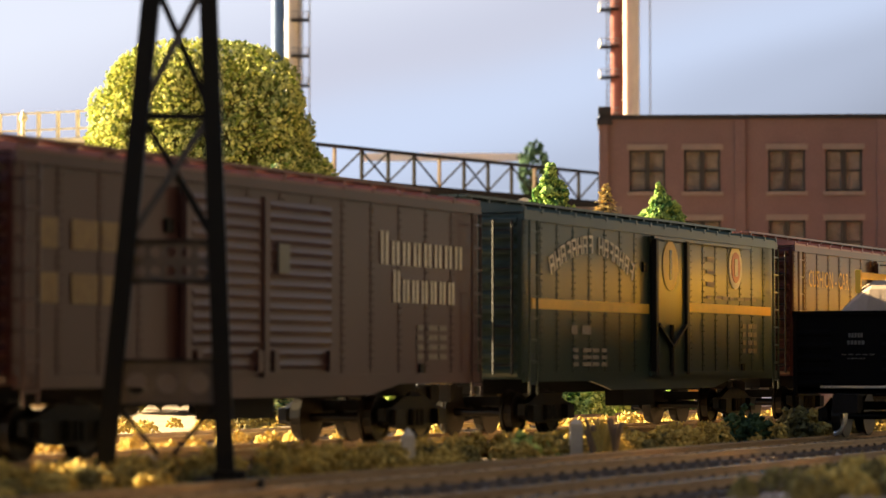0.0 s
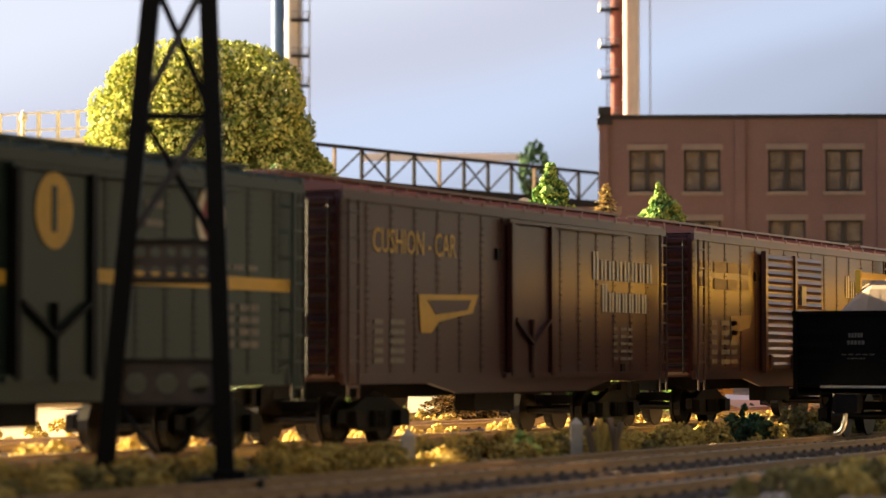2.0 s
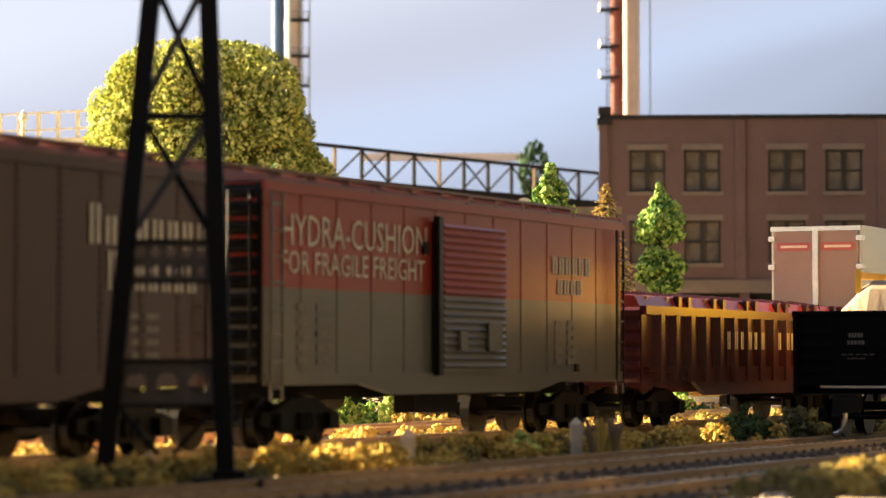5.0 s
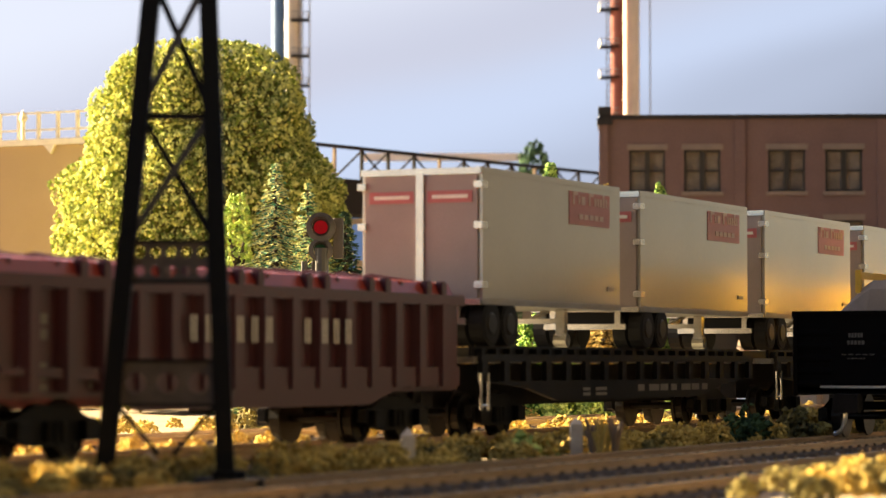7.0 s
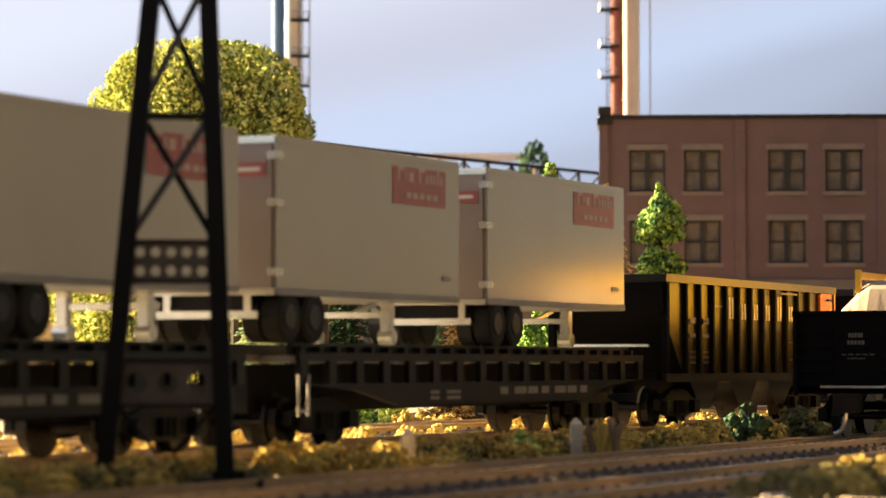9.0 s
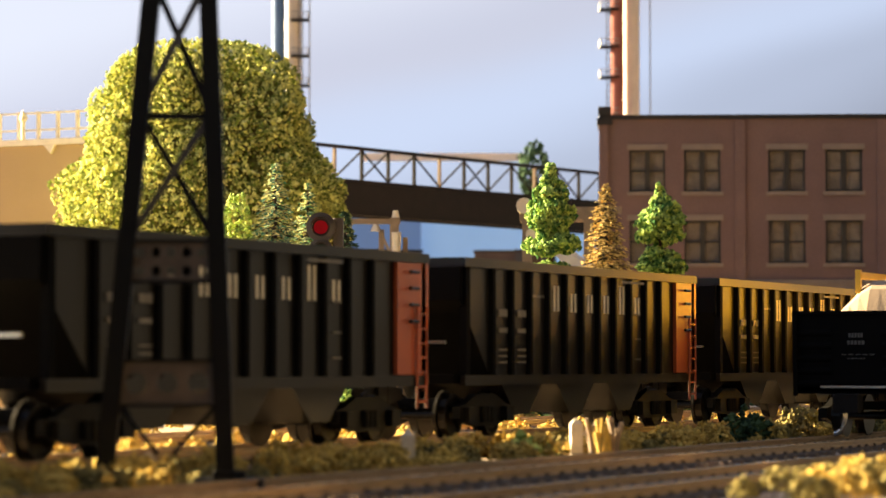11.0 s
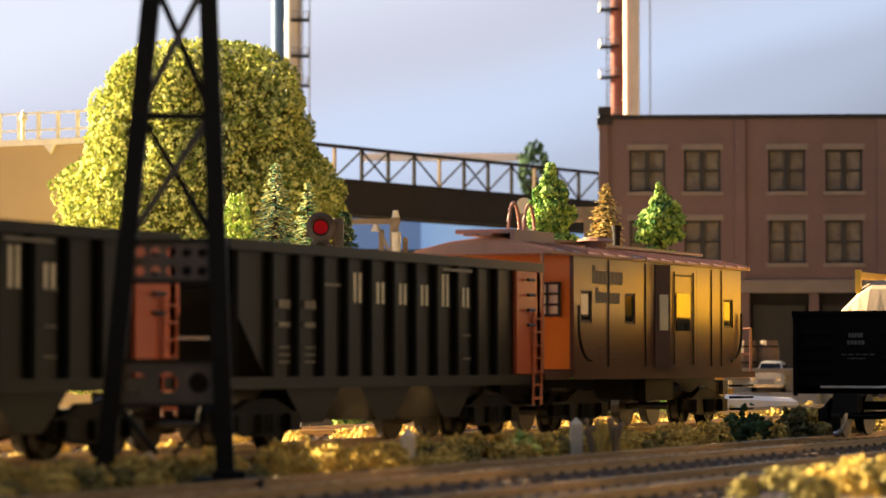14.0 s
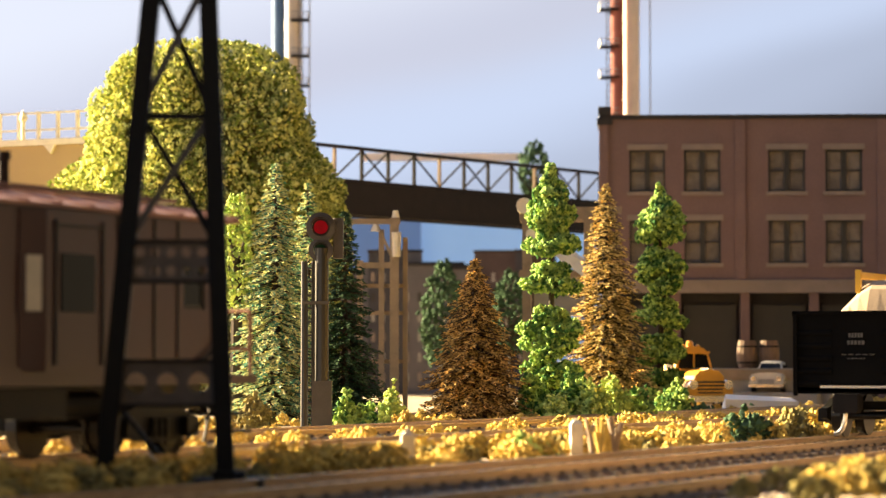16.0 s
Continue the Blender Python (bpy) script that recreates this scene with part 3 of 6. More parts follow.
def tower():
    """Dark lattice tower with crossed bracing and pierced plates."""
    x, y, _ = spot(300, 452)
    t = thing("lattice_tower", (x, y, 0), "black lattice steel tower on square feet", "lattice tower", turn=-63)
    zt, base = 96.0, 2.2
    wb, wt = 9.7, 4.2

    def half(z):
        return wb - 0.066 * z

    def mid(z):
        return 0.027 * z - 0.6

    dep = 2.6
    for sx in (-1, 1):
        part("leg", Shape().add(
            [(mid(z) + sx * half(z) + i * 1.45, dep * j, z) for z in (base, zt) for i, j in ((-1, -0.55), (1, -0.55), (1, 0.55), (-1, 0.55))],
            [(0, 3, 2, 1), (4, 5, 6, 7), (0, 1, 5, 4), (1, 2, 6, 5), (2, 3, 7, 6), (3, 0, 4, 7)]), "black_matt", t)
        part("foot", Shape().box(sx * wb - 5.5, sx * wb + 5.5, -5, 5, -0.8, 1.4, 0.4).box(sx * wb - 2.6, sx * wb + 2.6, -2.4, 2.4, 1.4, 2.6, 0.2), "black_matt", t)
    zz = [38.0, 59.0, 80.0, 96.0]
    for k, (z0, z1) in enumerate(zip(zz, zz[1:])):
        # First brace in lighter grey than its pair, standing in for light on it.
        part("brace", Shape().beam((mid(z0) - half(z0) + 1, -0.9, z0 + 2.2), (mid(z1) + half(z1) - 1, -0.9, z1 - 1.0), 1.1, 0.7, (0, 1, 0)), "signal_grey", t)
        part("brace", Shape().beam((mid(z0) + half(z0) - 1, 0.5, z0 + 2.2), (mid(z1) - half(z1) + 1, 0.5, z1 - 1.0), 1.1, 0.7, (0, 1, 0)), "black_matt", t)
        part("strut", Shape().box(mid(z1) - half(z1), mid(z1) + half(z1), -0.6, 0.6, z1 - 0.6, z1 + 0.5), "black_matt", t)
    for z0, z1, rows, cols in ((32.8, 38.8, 2, 5), (13.2, 19.8, 1, 3)):
        w = half((z0 + z1) / 2) - 1.2
        part("pierced_plate", holed_plate(mid(z0) - w, mid(z0) + w, z0, z1, cols, rows, 0.34, 0.9), "plate_dust", t, "dusty plate with round holes")
        for z in (z0 - 0.5, z1):
            part("plate_edge", Shape().box(mid(z0) - w, mid(z0) + w, -0.9, 0.9, z, z + 0.5), "black_matt", t)
    for sx in (-1, 1):
        part("lower_brace", Shape().beam((mid(12) + sx * (half(12) - 1.2), 0, 12.8), (mid(5) + sx * 1.2, 0, 5.2), 0.7, 0.8, (0, 1, 0)), "black_matt", t)
    part("top_strut", Shape().box(mid(zt) - 3.5, mid(zt) + 3.5, -1, 1, zt, zt + 1.5), "black_matt", t)


# ---- plants ----
def crown(profile, n, size, rng, lumps=0.12, seed=0.0, inner=0.25, holes=0.0):
    """Clump places on and just under an uneven surface of turning; profile: (height, radius) rows."""
    zs, rs = np.array([p[0] for p in profile], float), np.array([p[1] for p in profile], float)
    area = np.interp(np.linspace(zs[0], zs[-1], 200), zs, rs)
    cdf = np.cumsum(area) / area.sum()
    z = np.interp(rng.random(n), cdf, np.linspace(zs[0], zs[-1], 200))
    a = rng.uniform(0, 2 * np.pi, n)
    r = np.interp(z, zs, rs) * (1 - inner * rng.random(n) ** 2)
    out = []
    R = max(rs)
    for zi, ai, ri in zip(z, a, r):
        x, y = math.cos(ai), math.sin(ai)
        k = 1 + lumps * noise.noise(Vector((x * 2.2 + seed, y * 2.2, zi / R * 2.2))) * 2 + lumps * noise.noise(Vector((x * 6 + seed, y * 6, zi / R * 6))) * 1.3
        if holes and noise.noise(Vector((x * ri / holes, y * ri / holes, zi / holes + seed))) < -0.16 and rng.random() < 0.86:
            k *= 0.84
        out.append((x * ri * k, y * ri * k, zi + rng.normal(0, 0.4)))
    return np.array(out)


def round_tree(at, name, profile, n, size, mat, label, seed, lumps=0.12):
    rng = np.random.default_rng(seed)
    t = thing(name, at, label, "tree")
    tr = Shape().tube((0, 0, -1), (0, 0, profile[0][0] + 12), profile[-1][0] * 0.035, profile[-1][0] * 0.022, 9)
    for k in range(7):
        a = k * 2.4
        z = profile[0][0] + 3 + k * 2.0
        tr.tube((0, 0, z), (math.cos(a) * profile[1][1] * 0.6, math.sin(a) * profile[1][1] * 0.6, z + 10), 1.0, 0.4, 6)
    part("trunk", tr, "bark", t)
    pts = crown(profile, n, size, rng, lumps, seed, 0.16, profile[2][1] * 0.11)
    part("crown", Shape().clumps(pts, size * rng.uniform(0.55, 1.25, len(pts)), rng), mat, t, fix=False)
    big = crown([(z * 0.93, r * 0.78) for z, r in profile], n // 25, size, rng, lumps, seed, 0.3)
    # The yellow tree's core takes the darker olive as painted inner shade.
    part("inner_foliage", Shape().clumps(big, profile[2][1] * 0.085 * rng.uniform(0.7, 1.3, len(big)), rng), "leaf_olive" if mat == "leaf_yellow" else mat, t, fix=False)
    return t


def spruce(at, tall, radius, mat, label, seed, levels=26, arms=20, tuft=0.95, bare=0.03, tip=None):
    """A conifer: tapering trunk, whorls of drooping branches, each with short needle sprays."""
    rng = np.random.default_rng(seed)
    t = thing("spruce_tree", at, label, "tree", "conifers")
    part("trunk", Shape().tube((0, 0, -1), (0, 0, tall * 0.97), tall * 0.022, 0.2, 8), "bark", t)
    limbs, needles = Shape(), Shape()
    for k in range(levels):
        u = k / (levels - 1)
        z = tall * (bare + (0.97 - bare) * u)
        rr = radius * 1.08 * (1 - u) ** 0.74 + 0.5
        m = max(5, int(arms * (1 - 0.55 * u)))
        for j in range(m):
            a = 2 * math.pi * (j + rng.random() * 0.7) / m + k * 0.7
            ln = rr * rng.uniform(0.68, 1.12)
            zz = z + rng.normal(0, tall * 0.008)
            droop = ln * rng.uniform(0.12, 0.38)
            end = (math.cos(a) * ln, math.sin(a) * ln, zz - droop)
            limbs.tube((0, 0, zz), end, 0.22, 0.08, 4)
            q = max(4, int(ln / 0.8))
            f = np.linspace(0.25, 1.0, q)
            pts = np.stack([math.cos(a) * ln * f, math.sin(a) * ln * f, zz - droop * f ** 1.4 + 0.3], 1) + rng.normal(0, 0.3, (q, 3))
            for p, ff in zip(pts, f):
                for s in (-1, 1):
                    dr = a + s * rng.uniform(0.4, 1.0)
                    sp = tuft * rng.uniform(1.0, 2.0) * (1.25 - 0.5 * ff)
                    e = p + np.array((math.cos(dr) * sp, math.sin(dr) * sp, rng.uniform(-0.5, 0.35) * sp))
                    w = np.array((-math.sin(dr), math.cos(dr), rng.uniform(-0.6, 0.6))) * tuft * 0.33
                    needles.add([p - w, p + w, e + w * 0.4, e - w * 0.4, p + (0, 0, tuft * 0.45)], [(0, 1, 2, 3), (0, 4, 3), (1, 2, 4), (4, 2, 3)])
    part("branchwork", limbs, "bark", t, fix=False)
    part("needles", needles, mat, t, fix=False)
    return t


def tiered_tree(at, tall, radius, mat, label, seed, tiers):
    """A thin trunk with separate cushions of foam foliage; tiers: (height share, radius share)."""
    rng = np.random.default_rng(seed)
    t = thing("foam_foliage_tree", at, label, "tree", "green foam trees")
    tr = Shape().tube((0, 0, -1), (0.4, 0, tall * 0.55), tall * 0.018, tall * 0.012, 8).tube((0.4, 0, tall * 0.55), (0, 0, tall * 0.96), tall * 0.012, 0.2, 8)
    leaf = Shape()
    for h, r in tiers:
        lobes = 5 if r > 0.5 else 3
        for j in range(lobes):
            a = 2 * math.pi * j / lobes + rng.random() * 0.8 + h * 9
            rr = radius * r
            c = np.array((math.cos(a) * rr * 0.55, math.sin(a) * rr * 0.55, tall * h + rng.normal(0, tall * 0.012)))
            tr.tube((0, 0, tall * h - 1.5), c, 0.4, 0.15, 5)
            n = int(60 + 120 * r)
            d = rng.normal(0, 1, (n, 3))
            d /= np.linalg.norm(d, axis=1)[:, None]
            d *= (0.65 + 0.35 * rng.random((n, 1)))
            pts = c + d * np.array((rr * 0.52, rr * 0.52, max(1.7, tall * 0.034)))
            leaf.clumps(pts, rng.uniform(0.5, 1.05, n), rng)
    part("trunk", tr, "bark", t)
    part("crown", leaf, mat, t, fix=False)
    return t


def bush(at, rx, ry, h, mat, label, seed, n=220, size=0.8, name="bush"):
    rng = np.random.default_rng(seed)
    t = thing(name, at, label, "bush", "scenery bushes", turn=rng.uniform(-20, 20))
    d = rng.normal(0, 1, (n, 3))
    d[:, 2] = np.abs(d[:, 2])
    d /= np.linalg.norm(d, axis=1)[:, None]
    k = np.array([1 + 0.55 * noise.noise(Vector((*(p * 2.0),)) + Vector((seed * 1.7, 0, 0))) for p in d])
    pts = d * k[:, None] * (0.72 + 0.28 * rng.random((n, 1))) * np.array((rx, ry, h))
    part("foliage", Shape().clumps(pts, size * rng.uniform(0.6, 1.3, n), rng), mat, t, fix=False)
    return t


def scrub(name, n, x0, x1, y0, y1, hmax, mat, seed, label, gaps=0.0, size=0.54, dense=2.4):
    """Low foam scrub in uneven cushions, one object of stuff."""
    rng = np.random.default_rng(seed)
    s = Shape()
    for _ in range(n):
        c = np.array((rng.uniform(x0, x1), rng.uniform(y0, y1), 0.0))
        if noise.noise(Vector((c[0] / 16, c[1] / 9, seed))) < gaps:
            continue
        h = hmax * rng.uniform(0.35, 1.0)
        r = h * rng.uniform(0.6, 1.0)
        m = int((14 + 26 * h / 4) * dense)
        d = rng.normal(0, 1, (m, 3))
        d[:, 2] = np.abs(d[:, 2])
        d /= np.linalg.norm(d, axis=1)[:, None]
        s.clumps(c + d * np.array((r, r, h)) * (0.7 + 0.3 * rng.random((m, 1))), size * rng.uniform(0.6, 1.3, m), rng)
    ob = part(name, s, mat, None, label, fix=False)
    return tagged(ob, category="scrub", kind="stuff")


def post(px, d, h):
    x, y, _ = spot(px, d)
    p = thing("marker_post", (x, y, 0), "small white trackside post with pointed top", "marker post", "marker posts", turn=-60)
    part("shaft", Shape().box(-1.25, 1.25, -1.25, 1.25, -1.0, h - 1.2, 0.2), "post", p)
    part("cap", Shape().add([(-1.25, -1.25, h - 1.2), (1.25, -1.25, h - 1.2), (1.25, 1.25, h - 1.2), (-1.25, 1.25, h - 1.2), (0, 0, h + 0.2)],
                            [(0, 1, 4), (1, 2, 4), (2, 3, 4), (3, 0, 4), (3, 2, 1, 0)]), "post", p)


def signal():
    x, y, _ = spot(568, 842)
    s = thing("block_signal", (x, y, 0), "black two-light searchlight railway signal, upper lens red", "railway signal", turn=-65)
    part("base", Shape().box(-2.6, 3.4, -2, 2, -1, 14.6, 0.3), "signal_grey", s)
    part("mast", Shape().tube((0.3, 0, 14.6), (0.3, 0, 54), 2.1, 2.0, 12), "signal_black", s)
    part("ladder_rail", Shape().tube((-4.8, -1, 0), (-4.8, -1, 50), 1.15, 1.0, 8), "signal_black", s)
    part("ladder_rail", Shape().tube((-2.2, -1.4, 0), (-2.2, -1.4, 50), 0.55, 0.55, 6), "signal_black", s)
    for z in range(4, 50, 4):
        part("rung", Shape().tube((-4.8, -1.2, z), (-2.2, -1.2, z), 0.3, n=5), "signal_grey", s)
    part("clamp", Shape().box(-5.4, 2.4, -2.2, 0, 37.2, 38.2), "signal_grey", s)
    for z, lens, r in ((60.2, "lens_red", 4.4), (53.4, "lens_green", 3.6)):
        sh = Shape()
        n = 24
        ring = [(math.cos(2 * math.pi * i / n), math.sin(2 * math.pi * i / n)) for i in range(n)]
        v = [(c * r, -1.0, z + q * r) for c, q in ring] + [(c * r * 0.62, -1.2, z + q * r * 0.62) for c, q in ring] + [(c * r * 0.62, 0.4, z + q * r * 0.62) for c, q in ring] + [(c * r, 0.6, z + q * r) for c, q in ring]
        fc = [(i, (i + 1) % n, n + (i + 1) % n, n + i) for i in range(n)] + [(n + i, n + (i + 1) % n, 2 * n + (i + 1) % n, 2 * n + i) for i in range(n)] + [(3 * n + i, 3 * n + (i + 1) % n, (i + 1) % n, i) for i in range(n)]
        head = part("signal_head", sh.add(v, fc), "signal_grey", s)
        part("housing", Shape().tube((0.8, 0.6, z), (1.2, 7.0, z), r * 0.8, r * 0.7, 16), "signal_black", head)
        part("lens", Shape().tube((0, -0.5, z), (0, 0.9, z), r * 0.46, r * 0.5, 20), lens, head, "glowing red lens" if lens == "lens_red" else "dark lens")
        part("hood", Shape().add([(math.cos(a) * r * 0.7, yy, z + math.sin(a) * r * 0.7) for yy in (-1.2, -3.6) for a in np.linspace(0.3, math.pi - 0.3, 9)],
                                 [(i, i + 1, 10 + i, 9 + i) for i in range(8)]), "signal_grey", head)
    part("cable_box", Shape().box(3.6, 6.5, 1, 7, 51, 63, 0.5), "signal_grey", s)


# ---- rolling stock: local x runs along the car from its left end, z is up from the rail head ----
HALF = 16.6
SPEED = 143.6
moving = []
axles = []


def turned_wheels():
    """An axle with two flanged wheels, turned in one piece about y."""
    half = [(5.5, 6.7), (5.5, 7.4), (4.8, 7.4), (4.8, 9.4), (4.2, 9.4), (3.9, 9.1), (1.6, 9.1), (1.4, 9.5), (0.5, 9.5)]
    prof = [(r, -y) for r, y in half[::-1]] + [(0.9, -6.7), (0.9, 6.7)] + half
    sh = Shape().lathe(prof, 18)
    sh.v = [(x, z, y) for x, y, z in sh.v]
    return sh


def wheelset(parent, x):
    ob = part("wheelset", turned_wheels(), "wheel", parent, "dark metal wheels on an axle", at=(x, 0, 4.8))
    for k in (-1, 1):
        part("hub_bar", Shape().box(-3.6, 3.6, k * 9.4 - 0.1, k * 9.4 + 0.2, -0.45, 0.45), "wheel", ob)
    axles.append((ob, x))
    return ob


def truck_frame():
    """Side frames of a two-axle truck with springs and journal boxes."""
    s = Shape()
    for k in (-1, 1):
        y = k * 11.6
        s.extrude([(-14, 4.2), (-11.5, 3.4), (-5, 2.4), (5, 2.4), (11.5, 3.4), (14, 4.2), (14, 6.8), (11, 7.2), (5, 9.4), (-5, 9.4), (-11, 7.2), (-14, 6.8)], "y", y - 0.9, y + 0.9)
        for x in (-10.2, 10.2):
            s.box(x - 2, x + 2, y - k * 0.2, y + k * 2.1, 3.3, 6.6, 0.3)
        for x in (-2, 0, 2):
            s.tube((x, y + k * 1.2, 3.2), (x, y + k * 1.2, 6.6), 0.85, 0.85, 8)
    s.box(-3, 3, -12, 12, 6.2, 8.4, 0.3)
    return s


def trucks(car, x0, x1):
    for x in (x0, x1):
        part("truck", truck_frame(), "black_matt", car, at=(x, 0, 0))
        for dx in (-10.2, 10.2):
            wheelset(car, x + dx)


def couplers(car, L, z=9.5):
    for x, s in ((0, -1), (L, 1)):
        part("coupler", Shape().box(min(x, x + s * 6), max(x, x + s * 6), -1.5, 1.5, z - 1.4, z + 1.4, 0.2)
             .box(min(x + s * 5, x + s * 9), max(x + s * 5, x + s * 9), -2.6, 1.2, z - 2, z + 2, 0.5)
             .tube((x + s * 6, 0.6, z - 1.5), (x + s * 5, 1.4, 1.2), 0.35, 0.35, 6), "wheel", car)


def ladder(car, mat, x, y, z0, z1, width=4.6, axis="x", rungs=7):
    s = Shape()
    a = (lambda u, z: (x + u, y, z)) if axis == "x" else (lambda u, z: (x, y + u, z))
    for u in (0, width):
        s.tube(a(u, z0), a(u, z1), 0.32, 0.32, 5)
    for k in range(rungs):
        z = z0 + (z1 - z0) * (k + 0.5) / rungs
        s.tube(a(0, z), a(width, z), 0.28, 0.28, 5)
    part("ladder", s, mat, car)


FACE = -HALF + 0.24


def letters(car, mat, x0, x1, z0, z1, spec, y=None, label="plain lettering bar", name="letter_bar"):
    """A word as plain letter-sized bars; spec: one height share per letter, 0 for a space."""
    y = FACE if y is None else y
    w = (x1 - x0) / len(spec)
    for i, h in enumerate(spec):
        if h:
            xa = x0 + w * (i + 0.17)
            xb = x0 + w * (i + 0.83)
            zb = z0 + (z1 - z0) * h
            t = (xb - xa) * 0.37
            part(name, Shape().box(xa, xa + t, y, y + 0.1, z0, zb), mat, car, label, fix=False)
            part(name, Shape().box(xb - t, xb, y, y + 0.1, z0, zb), mat, car, label, fix=False)


def bars(car, mat, x0, x1, z0, z1, rows, gap=0.45, cells=3, y=None):
    """Unreadable data lines as short bars."""
    h = (z1 - z0) / rows
    y = FACE if y is None else y
    for r in range(rows):
        for c in range(cells):
            xa = x0 + (x1 - x0) * c / cells
            xb = x0 + (x1 - x0) * (c + 0.55 + 0.33 * ((r * 3 + c * 5) % 3) / 2) / cells
            part("data_line", Shape().box(xa, xb, y, y + 0.1, z0 + r * h, z0 + r * h + h * (1 - gap)), mat, car, "small faded data line", fix=False)


def text_on(car, mat, text, x, z, h, w):
    ob = part("lettering", lettering(text, h, w), mat, car, "pale lettering", at=(x, FACE, z))
    return ob


def car_base(name, X0, label, category):
    c = thing(name, (X0, 0, RAIL_Z), label, category, "freight train cars")
    moving.append((c, X0, 0.0, RAIL_Z))
    return c


def boxcar(X0, L, label, body, roof, end=None, upper=None, split=30.5, eave=50.0, doors="double", dx=(80, 104), posts=14, sill=12.6):
    c = car_base("boxcar", X0, label, "boxcar")
    end = end or body
    if upper:
        part("body", Shape().box(0.6, L - 0.6, -HALF + 0.5, HALF - 0.5, sill, split, 0.3), body, c)
        part("upper_body", Shape().box(0.6, L - 0.6, -HALF + 0.5, HALF - 0.5, split, eave, 0.1), upper, c, "vermilion upper half")
    else:
        part("body", Shape().box(0.6, L - 0.6, -HALF + 0.5, HALF - 0.5, sill, eave, 0.3), body, c)
    # side sheets: panels with lapped seams and rivet lines
    for side in (-1, 1):
        y = side * (HALF - 0.5)
        edges = np.linspace(0.8, L - 0.8, posts + 1)
        rivets = Shape()
        for k, x in enumerate(edges):
            a, b = sorted((y, y + side * 0.14))
            if upper:
                part("seam_strip", Shape().box(x - 0.34, x + 0.34, a, b, sill + 0.6, split), body, c, fix=False)
                part("seam_strip", Shape().box(x - 0.34, x + 0.34, a, b, split, eave - 1.2), upper, c, fix=False)
            else:
                part("seam_strip", Shape().box(x - 0.34, x + 0.34, a, b, sill + 0.6, eave - 1.2), body, c, fix=False)
            if side < 0:
                for z in np.arange(sill + 1.5, eave - 2, 1.5):
                    for dxx in (-0.9, 0.9):
                        if 0.5 < x + dxx < L - 0.5:
                            rivets.box(x + dxx - 0.16, x + dxx + 0.16, y - 0.2, y, z - 0.16, z + 0.16)
        if side < 0 and not upper:
            tagged(part("rivets", rivets, body, c, fix=False), kind="stuff")
        a, b = sorted((y, y + side * 0.75))
        part("side_sill", Shape().box(0.2, L - 0.2, a, b, sill - 0.6, sill + 1.6, 0.2)
             .extrude([(40, sill - 0.6), (L - 40, sill - 0.6), (L - 54, sill - 2.8), (54, sill - 2.8)], "y", a, b), body, c)
        part("eave_strip", Shape().box(0, L, a, b, eave - 1.5, eave + 0.3, 0.2), upper or body, c)
        if side > 0:
            a2, b2 = y, y + 1.1
            part("door", Shape().box(dx[0], dx[1], a2, b2, sill + 1, eave - 3, 0.2), upper or body, c)
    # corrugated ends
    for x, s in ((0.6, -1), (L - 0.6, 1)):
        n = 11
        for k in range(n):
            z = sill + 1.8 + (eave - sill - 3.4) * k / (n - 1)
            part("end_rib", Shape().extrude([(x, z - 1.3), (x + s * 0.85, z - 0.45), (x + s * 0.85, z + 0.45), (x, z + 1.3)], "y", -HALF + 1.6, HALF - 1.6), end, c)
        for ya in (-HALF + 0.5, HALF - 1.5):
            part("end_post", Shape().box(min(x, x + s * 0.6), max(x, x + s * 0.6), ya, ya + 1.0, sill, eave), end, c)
        ladder(c, "black_matt", x + s * 1.6, -HALF + 2.4, sill + 1, eave - 1.5, 4.6, "y", 8)
        part("brake_step", Shape().box(min(x, x + s * 4), max(x, x + s * 4), -4, 6, 27, 27.6), "bright", c)
    for x in (1.3, L - 6.0):
        ladder(c, end if x > 5 else body, x, -HALF - 0.9, sill - 3.5, eave - 1.5, 4.4, "x", 8)
    # roof: shallow gable with ribs
    part("roof", Shape().extrude([(-HALF, eave + 0.3), (HALF, eave + 0.3), (HALF, eave + 0.9), (0, eave + 3.0), (-HALF, eave + 0.9)], "x", 0, L), roof, c)
    for k in range(posts + 1):
        x = 0.8 + (L - 1.6) * k / posts
        part("roof_rib", Shape().extrude([(-HALF - 0.2, eave + 0.4), (HALF + 0.2, eave + 0.4), (HALF + 0.2, eave + 1.5), (0, eave + 3.6), (-HALF - 0.2, eave + 1.5)], "x", x - 0.5, x + 0.5), roof, c)
    walkway = Shape()
    for y in (-2.6, 0, 2.6):
        walkway.box(-2, L + 2, y - 1.1, y + 1.1, eave + 4.0, eave + 4.6)
    for k in range(posts + 1):
        x = 0.8 + (L - 1.6) * k / posts
        walkway.box(x - 0.5, x + 0.5, -3.4, 3.4, eave + 3.2, eave + 4.0)
    part("running_board", walkway, roof, c)
    # doors on the camera side
    y = -HALF - 0.2
    if doors == "double":
        mid = (dx[0] + dx[1]) / 2
        for a, b in ((dx[0], mid - 0.6), (mid + 0.6, dx[1])):
            d = part("door", Shape().box(a, b, y - 0.6, y + 0.6, sill + 1.5, eave - 3.2, 0.2), upper or body, c)
            ribs = Shape()
            for k in range(15):
                z = sill + 3.2 + (eave - sill - 7.6) * k / 14
                ribs.extrude([(y - 0.6, z - 0.8), (y - 0.86, z), (y - 0.6, z + 0.8)], "x", a + 1.2, b - 1.2)
            part("door_rib", ribs, upper or body, d)
